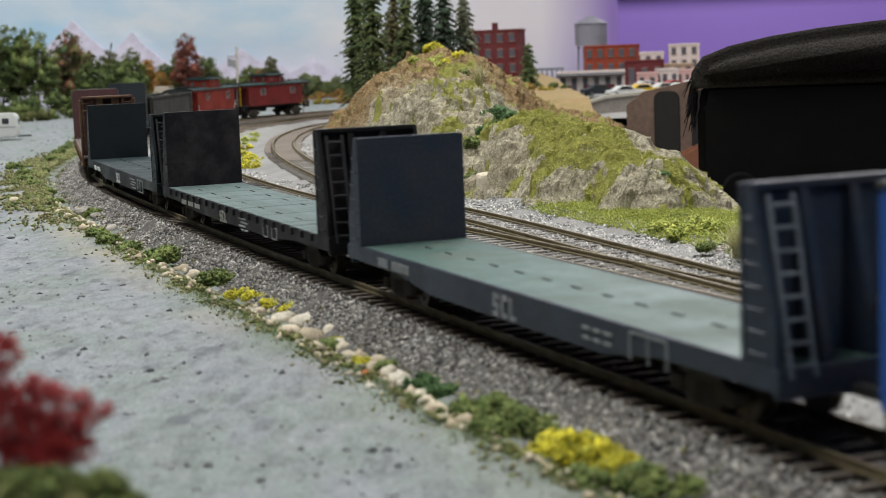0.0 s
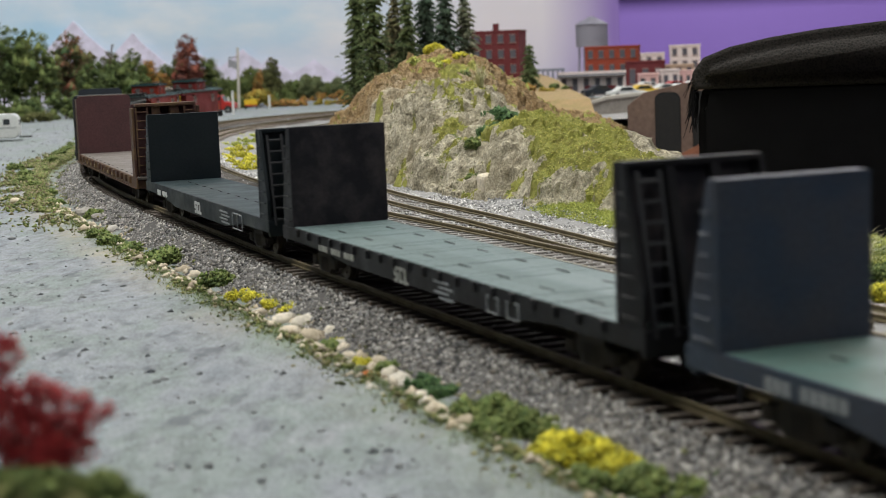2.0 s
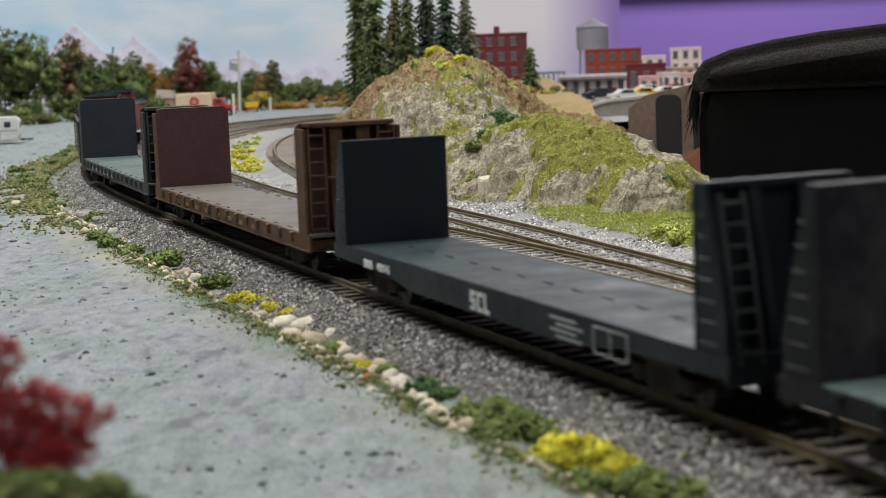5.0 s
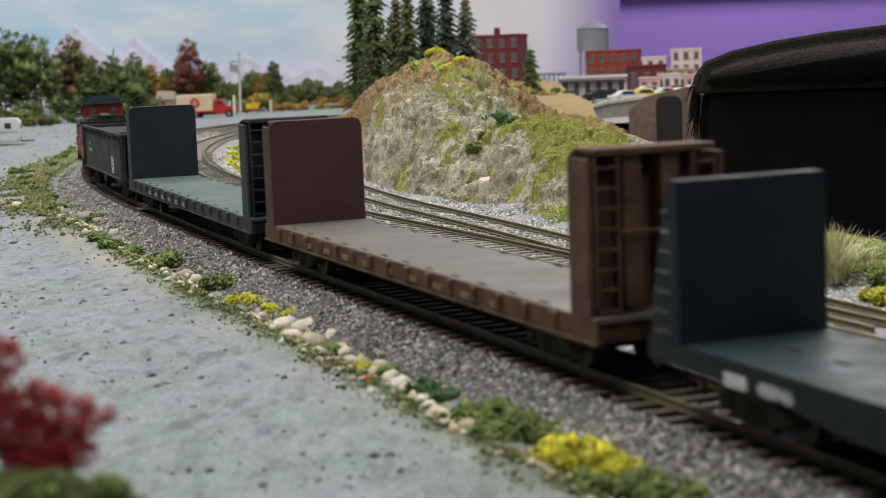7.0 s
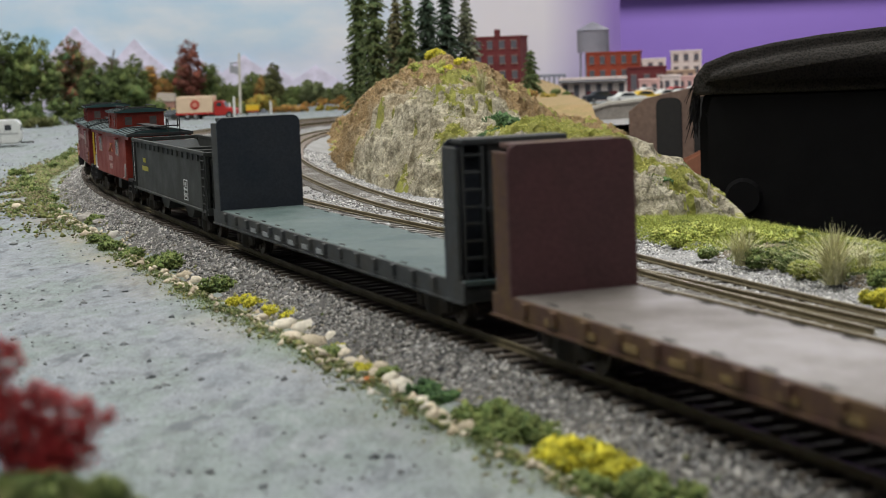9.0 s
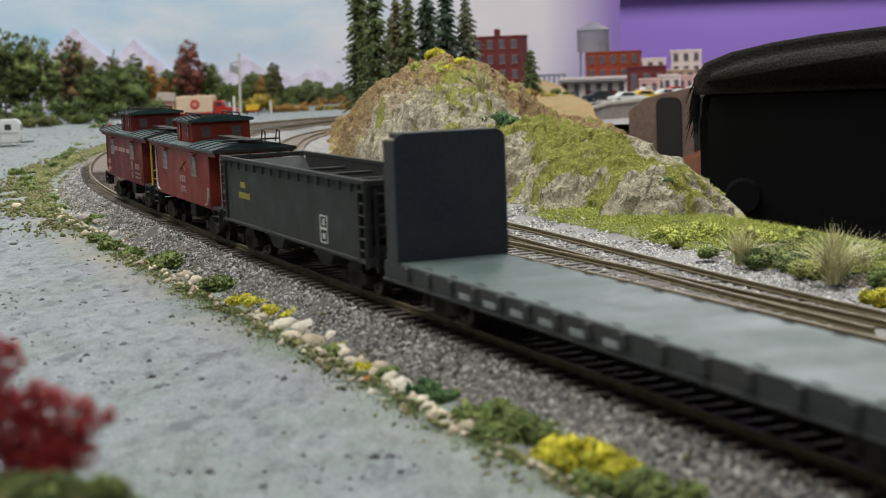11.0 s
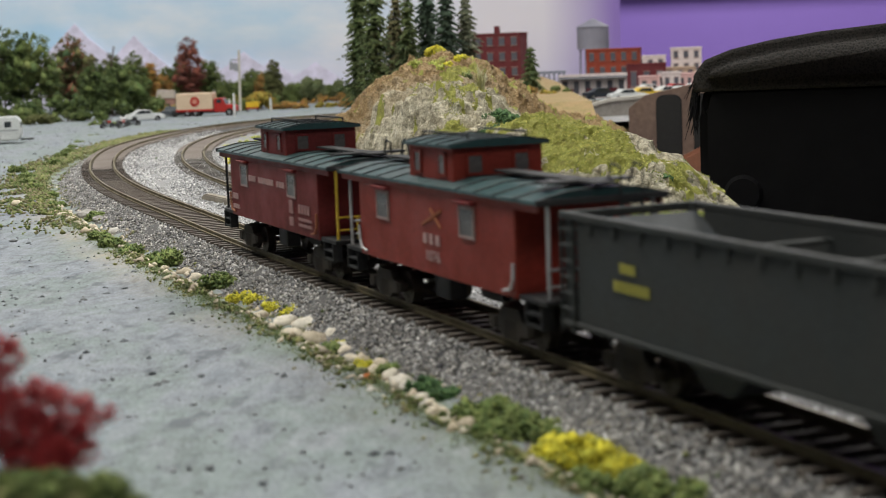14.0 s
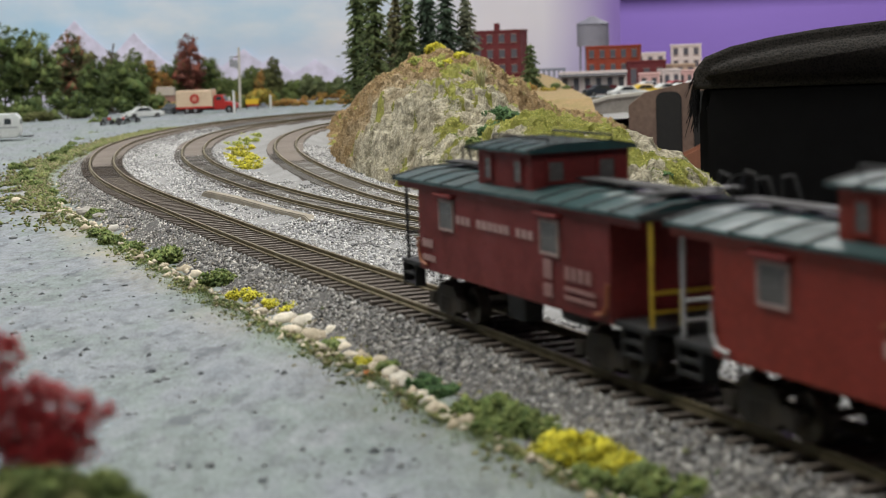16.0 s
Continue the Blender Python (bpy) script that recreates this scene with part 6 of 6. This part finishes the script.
def posts():
    t = thing("line_pole", "weathered grey wooden pole with a tattered sign", "pole", "", pose(-.296, 2.45, -.008, 0, 1.5, 0))
    part("pole", rod(bmesh.new(), (0, 0, 0), (0, 0, .094), .0022, 10, .0017), painted("grey_wood", (.52, .50, .45), (.40, .38, .34), .9, 200, .5), t)
    part("arm", rod(bmesh.new(), (0, 0, .080), (-.014, 0, .079), .0006, 6), M_STEEL, t)
    bm = bmesh.new()
    for k in range(5):
        box(bm, (-.013 + .0027 * k, .001 * math.sin(k), .0705 - .0008 * k + .001 * (k % 2)), (.0027, .0006, .0125 - .001 * (k % 3)), 0)
    part("sign", bm, painted("grey_sign", (.26, .27, .30), (.40, .40, .42), .8, 150, .6), t)
    t = thing("warning_sign", "yellow and red sign board on two legs", "sign", "", pose(-.272, 2.4, -.008))
    part("board", boxed((0, 0, .0135), (.0190, .0012, .0080), .0003), painted("sign_yellow", (.62, .42, .03), (.55, .35, .03), .6), t)
    part("stripe", boxed((0, -.0010, .0085), (.0180, .0010, .0016)), M_TRUCKRED, t)
    for x in (-.008, .008):
        part("leg", boxed((x, 0, .0060), (.0010, .0010, .012)), M_STEEL, t)
    for x, y, h in ((-.280, 2.25, .034), (-.247, 2.42, .022), (-.318, 2.5, .02)):
        tagged(part("white_post", rod(bmesh.new(), (x, y, -.008), (x, y, h - .008), .0018, 10, .0016), M_VANWHITE), "slim white wooden marker post", "post", "white posts")
    t = thing("small_shed", "small faded shed with pale roof behind the truck", "shed", "", pose(-.424, 2.56, -.008))
    part("wall", boxed((0, 0, .012), (.026, .02, .024), .0004), painted("faded_pink", (.36, .20, .16), (.28, .17, .14), .8, 90, .5), t)
    part("roof", prism([(-.015, .024), (.015, .024), (.013, .036), (-.012, .038)], 1, -.012, .012, .0005), painted("pale_roof", (.50, .44, .38), (.42, .36, .3), .8, 90, .5), t)
    part("door", boxed((.004, -.0102, .008), (.006, .0006, .015)), M_GLASS, t)


posts()


# ---- town on the far side ----
M_BRICK = painted("dull_brick", (.135, .030, .034), (.095, .026, .03), .85, 60, .5, 500)
M_BRICK2 = painted("warm_brick", (.27, .055, .032), (.22, .05, .032), .85, 60, .5, 500)
M_STUCCO = painted("white_stucco", (.66, .58, .56), (.55, .48, .47), .8, 60, .4)
M_SLATE_ROOF = painted("dark_roofing", (.10, .10, .11), (.15, .14, .14), .8, 60, .5)
M_PINK = painted("pink_stucco", (.62, .40, .38), (.52, .33, .32), .8, 60, .4)
M_TAN = painted("tan_facade", (.48, .36, .27), (.40, .30, .23), .85, 60, .5)
M_WINDOW = plain("town_window", (.10, .10, .12), .2)
M_SILL = plain("dull_sill", (.26, .17, .15))


def building(x, y, z, w, d, h, yaw, wall, label, cols, rows, roof_mat=None, awning=None, door=None, chimney=False):
    t = thing("town_building", label, "building", "town buildings", pose(x, y, z, 0, 0, yaw))
    part("wall", boxed((0, 0, h / 2 - .02), (w, d, h + .04), .0004), wall, t)
    bm = boxed((0, -d / 2, h), (w + .002, .002, .003), .0004)
    for s in (-1, 1):
        box(bm, (s * w / 2, 0, h), (.002, d, .003), .0004)
    box(bm, (0, d / 2, h), (w + .002, .002, .003), .0004)
    part("cornice", bm, wall, t)
    part("roof", boxed((0, 0, h - .001), (w - .002, d - .002, .002)), roof_mat or M_SLATE_ROOF, t)
    for r in range(rows):
        for c in range(cols):
            for side in ("front", "end"):
                n = cols if side == "front" else max(2, int(cols * d / w))
                if c >= n:
                    continue
                span = w if side == "front" else d
                u = -span / 2 + span * (c + .5) / n
                v = h * (r + .5) / rows
                ww, wh = span / n * .46, h / rows * .52
                if side == "front":
                    m = pose(u, -d / 2 - .0004, v)
                else:
                    m = pose(-w / 2 - .0004, u, v, 0, 0, 90)
                win = new("window")
                win.parent = t
                win.matrix_basis = m
                part("pane", boxed((0, 0, 0), (ww, .0010, wh)), M_WINDOW, win)
                part("sill", boxed((0, 0, -wh / 2 - .0004), (ww * 1.2, .0024, .0009)), M_SILL, win)
                part("lintel", boxed((0, 0, wh / 2 + .0004), (ww * 1.2, .0018, .0009)), M_SILL, win)
    if awning:
        part("awning", prism([(-d / 2 - .014, awning - .002), (-d / 2, awning + .001), (-d / 2, awning + .0022), (-d / 2 - .014, awning - .0008)], 0, -w / 2, w / 2), M_SLATE_ROOF, t)
    if door:
        for u in door:
            part("door", boxed((u, -d / 2 - .0006, .0075), (.011, .0012, .015), .0002), M_BRICK, t)
    if chimney:
        part("chimney", boxed((-w * .05, 0, h + .005), (.008, .008, .014), .0006), wall, t)
    return t


def terrace():
    bm = prism([(1.72, -.01), (1.80, .012), (2.05, .016), (2.3, .024), (2.6, .026), (3.0, .026), (3.0, -.05), (1.72, -.05)], 0, .045, .17)
    tagged(part("town_terrace", bm, painted("dry_grass_slope", (.30, .21, .105), (.18, .18, .07), .95, 55, .6, 400, relief=.001)), "dry grassy slope leading up to the town", "slope", kind="structure")
    bm = prism([(1.98, -.010), (2.9, -.002), (2.9, -.05), (1.98, -.05)], 0, .172, .75)
    tagged(part("town_street", bm, painted("street_grey", (.40, .38, .36), (.30, .28, .27), .9, 20, .6)), "pale grey street of the model town", "street", kind="structure")


terrace()
building(.099, 2.50, .027, .074, .060, .068, -14, M_BRICK, "dull red brick warehouse of three storeys", 4, 3, chimney=True)
building(.286, 2.62, .020, .084, .06, .045, -10, M_BRICK2, "warm red brick hall with arched pale windows", 5, 2)
building(.236, 2.46, -.006, .100, .05, .034, -6, M_STUCCO, "low white station building with red doors and dark roof", 6, 1, awning=.031, door=(-.035, -.005, .03))
building(.330, 2.56, -.004, .06, .06, .044, -8, M_BRICK, "low dark red brick shop", 3, 1)
building(.420, 2.74, .0, .05, .05, .062, -10, M_STUCCO, "tall pale plastered town house", 3, 3)
building(.385, 2.62, -.004, .05, .05, .036, 5, M_TAN, "tan shop with flat roof", 3, 2)
building(.470, 2.60, -.004, .05, .06, .050, -5, M_TAN, "tan town house with flat roof", 3, 2)
for row in [(.318, 2.44, -.003, .030, .03, .026, -8, M_PINK, "small pink plastered shop", 2, 1), (.352, 2.47, -.003, .028, .03, .030, 6, M_STUCCO, "small white plastered shop", 2, 1), (.386, 2.50, -.003, .034, .03, .027, -4, M_PINK, "small pink plastered shop", 3, 1),
            (.424, 2.52, -.002, .030, .03, .034, 3, M_BRICK2, "small warm brick shop", 2, 2), (.300, 2.36, -.005, .022, .02, .014, -12, M_STUCCO, "low white market stall", 2, 1)]:
    building(*row)
building(.36, 2.82, .0, .07, .05, .050, -5, M_STUCCO, "pale plastered row of shops", 4, 2)
for x, y, p in [(.262, 2.25, M_VANWHITE), (.29, 2.28, M_YELLOW_PAINT), (.325, 2.30, M_VANWHITE), (.312, 2.40, M_VANWHITE), (.35, 2.38, M_TRUCKRED), (.345, 2.28, M_VANWHITE), (.235, 2.33, M_SLATE), (.375, 2.36, M_VANWHITE)]:
    saloon(x, y, 15, p, {M_VANWHITE.name: "white car in the town street", M_YELLOW_PAINT.name: "yellow car in the town street"}.get(p.name, "small car in the town street"))
for o in scene.objects:
    if o.name.startswith("parked_car") and o.location.x > .2:
        o.location.z = -.0075 + .010 * (o.location.y - 1.98)


for x, y, z, top, tone in [(.068, 2.02, .014, .020, "autumn"), (.092, 2.00, .014, .014, "yellow"), (.112, 2.04, .014, .014, "autumn"), (.136, 2.02, .014, .010, "yellow"), (.085, 1.90, .012, .010, "green"), (.155, 2.06, .015, .010, "green")]:
    t = thing("shrub", "orange and yellow autumn bush on the town slope", "bush", "undergrowth", pose(x, y, z))
    leafy("leaves", 260, [(rng.uniform(-.010, .010), rng.uniform(-.006, .006), top * rng.uniform(.1, .6), top * .38) for _ in range(7)], .0013, tone, t)


def water_tank():
    m = painted("grey_tank", (.25, .25, .30), (.19, .19, .23), .7, 40, .5)
    t = thing("water_tank", "grey round water tank on tall legs", "water tower", "", pose(.276, 2.86, -.004))
    part("tank", rod(bmesh.new(), (0, 0, .070), (0, 0, .108), .028, 28), m, t)
    part("tank_roof", rod(bmesh.new(), (0, 0, .108), (0, 0, .122), .030, 28, .003), m, t)
    for k in range(6):
        a = k * 1.047
        part("leg", rod(bmesh.new(), (math.cos(a) * .025, math.sin(a) * .025, -.02), (math.cos(a) * .022, math.sin(a) * .022, .070), .0018, 6), m, t)
    part("riser", rod(bmesh.new(), (0, 0, -.02), (0, 0, .07), .004, 10), m, t)


water_tank()


def trestle():
    m = painted("blue_grey_girder", (.22, .24, .30), (.28, .29, .33), .8, 60, .5)
    t = thing("trestle_bridge", "blue-grey trestle bridge beside the station", "bridge", "", pose(.185, 2.62, 0))
    part("deck", boxed((0, 0, .032), (.045, .016, .004), .0004), m, t)
    for k in range(6):
        part("bent", boxed((-.02 + .008 * k, 0, .012), (.0022, .014, .040)), m, t)


trestle()


def viaduct():
    m = painted("grey_masonry", (.30, .28, .26), (.22, .20, .18), .9, 40, .6, 300)
    w = thing("masonry_wall", "grey stone retaining wall with a black arched plate standing for a shaded opening", "wall", "", pose(.205, 1.86, 0, 0, 0, -4))
    pts = [(-.062, -.06), (.012, -.06), (.012, -.022)] + [(.022 - .010 * math.cos(a), -.022 + .013 * math.sin(a)) for a in (.5, 1, 1.571, 2.1, 2.6)] + [(.032, -.022), (.032, -.06), (.045, -.06), (.045, .012), (-.01, .008), (-.062, -.006)]
    part("wall", prism(pts, 1, -.006, .006), m, w)
    part("coping", prism([(-.062, -.006), (-.01, .008), (.045, .012), (.045, .016), (-.01, .012), (-.062, -.002)], 1, -.009, .009, .0005), painted("pale_coping", (.46, .44, .40), (.36, .34, .3), .9, 40, .5), w)
    leafy("creeper", 500, [(.040, -.010, -.01 - .01 * k, .008) for k in range(4)], .0014, "yellow", w)
    b = thing("brown_gable", "brown plywood end panel with two arches of shade laid on in black", "panel", "", pose(.228, 1.55, 0, 0, 0, -8))
    mb = painted("brown_board", (.22, .155, .125), (.15, .10, .085), .7, 30, .6, 200)
    pts = [(-.046, -1.1), (.085, -1.1), (.085, .040), (.02, .034), (-.030, .024), (-.046, .012)]
    part("board", prism(pts, 1, -.004, .004, .0006), mb, b)
    # the board is solid: black plates on its face stand for the openings' shade
    for x, w2 in ((-.008, .011), (.026, .010)):
        o = rounded(2 * w2, .062, .007, -.040)
        part("arch_shade", prism([(x + u, v) for u, v in o], 1, -.0052, -.0042), M_TYRE, b, "black arched plate standing for a shaded opening")
        part("arch_shade_rim", prism([(x + u * 1.1, -.040 + (v + .040) * 1.03) for u, v in o], 1, -.0048, -.0041), M_STEEL, b)
    r = prism([(-.02, -.06), (.06, -.06), (.055, -.030), (.03, -.022), (.0, -.036)], 1, -.016, -.008, .003)
    part("lower_panel", r, painted("orange_brown", (.32, .14, .085), (.22, .10, .07), .7, 30, .6), b)


viaduct()


def black_chair():
    m, nt, bs = nodes_of("black_vinyl")
    n = nt.nodes.new("ShaderNodeTexVoronoi")
    n.inputs["Scale"].default_value = 700
    nt.links.new(nt.nodes.new("ShaderNodeTexCoord").outputs["Object"], n.inputs["Vector"])
    nt.links.new(ramp(nt, n.outputs["Distance"], [(.1, (.007, .007, .007)), (.6, (.027, .024, .021))]), bs.inputs["Base Color"])
    bs.inputs["Roughness"].default_value = .7
    bs.inputs["Specular IOR Level"].default_value = .2
    bump(nt, bs, n.outputs["Distance"], .5, .0008)
    m2 = painted("black_cloth", (.0025, .0025, .003), (.004, .004, .0045), .95, 40, .5, 600)
    t = thing("padded_chair", "black upholstered chair back with grained vinyl top", "chair", "", pose(.402, .985, 0, 0, 0, -12))
    pts = [(-.243, .042), (-.2425, .053), (-.236, .0615), (-.220, .0675), (-.195, .0725), (-.165, .0765), (-.13, .0795), (-.05, .0835), (.06, .0840), (.15, .080), (.22, .070), (.236, .058), (.243, .042)]
    pad = prism(pts, 1, -.034, .10)
    rim = [e for e in pad.edges if abs(e.verts[0].co.y - e.verts[1].co.y) < .001]
    bmesh.ops.bevel(pad, geom=rim, offset=.016, segments=6, affect="EDGES", clamp_overlap=True)
    for f in pad.faces:
        f.smooth = True
    part("top_pad", pad, m, t, "grained black vinyl pad")
    body = [(-.240, -.62), (-.240, .030), (-.236, .046), (.236, .046), (.240, .030), (.240, -.62)]
    part("back_panel", prism(body, 1, -.024, .09, .005), m2, t)
    part("button", rod(bmesh.new(), (-.214, -.029, -.022), (-.214, -.024, -.022), .010, 20, .012), m2, t, "round black fitting")
    bm = bmesh.new()
    r = random.Random(4)
    for _ in range(70):
        x, z = -.243 + r.uniform(-.001, .003), .040 + r.uniform(-.010, .012)
        rod(bm, (x, -.026 + r.uniform(0, .02), z), (x + r.uniform(-.006, .001), -.03 + r.uniform(0, .02), z - r.uniform(.006, .018)), .0004, 4, .0002)
    part("frayed_edge", bm, m2, t, "frayed black threads")
    part("pedestal", rod(bmesh.new(), (0, .03, -1.1), (0, .03, -.60), .03, 16), M_STEEL, t)
    part("base_plate", rod(bmesh.new(), (0, .03, -1.10), (0, .03, -1.07), .22, 32, .18), M_STEEL, t)


black_chair()


# ---- what runs ahead of the flat cars ----
def blue_boxcar():
    car = thing("blue_box_car", "deep blue box car coupled ahead of the flat cars", "train car", "cars of the train")
    m = painted("deep_blue", (.015, .085, .34), (.02, .07, .24), .45, 60, .4)
    half = .085
    part("body", boxed((0, 0, .031), (2 * half, .0335, .036), .0006), m, car)
    part("roof", prism([(-.0172, .049), (.0172, .049), (.0172, .050), (0, .0525), (-.0172, .050)], 0, -half, half), M_STEEL, car)
    for y in (-.0170, .0170):
        part("door", boxed((0, y, .031), (.036, .0010, .033), .0003), m, car)
        for k in (-1, 1):
            part("rib", boxed((k * .05, y, .031), (.0014, .0010, .034)), m, car)
    ladder(car, (-half - .0008, -.0110, .012), (-half - .0008, -.0110, .046), .0060, 8, m)
    for way in (-1, 1):
        truck(car, way * (half - .022), M_TRUCK)
        coupler(car, way * (half + .004), way)
    MOVERS.append((car, 2.592 - half, half - .022))


blue_boxcar()


def motions():
    """The train rolls along the main line at an even speed."""
    times = [k * .5 for k in range(33)]
    for thing_, s7, reach in MOVERS:
        rows = []
        for t in times:
            s = s7 - SPEED * (t - 7)
            f, r = MAIN.at(s - reach), MAIN.at(s + reach)
            yaw = math.degrees(math.atan2(f[1] - r[1], f[0] - r[0]))
            rows.append((t, pose((f[0] + r[0]) / 2, (f[1] + r[1]) / 2, 0, 0, 0, yaw)))
        walk(thing_, rows)
    turn = math.degrees(SPEED / .0048)
    for wheel, x in WHEELS:
        walk(wheel, [(k / 15, pose(x, 0, .0049, 0, turn * k / 15, 0)) for k in range(241)])


motions()
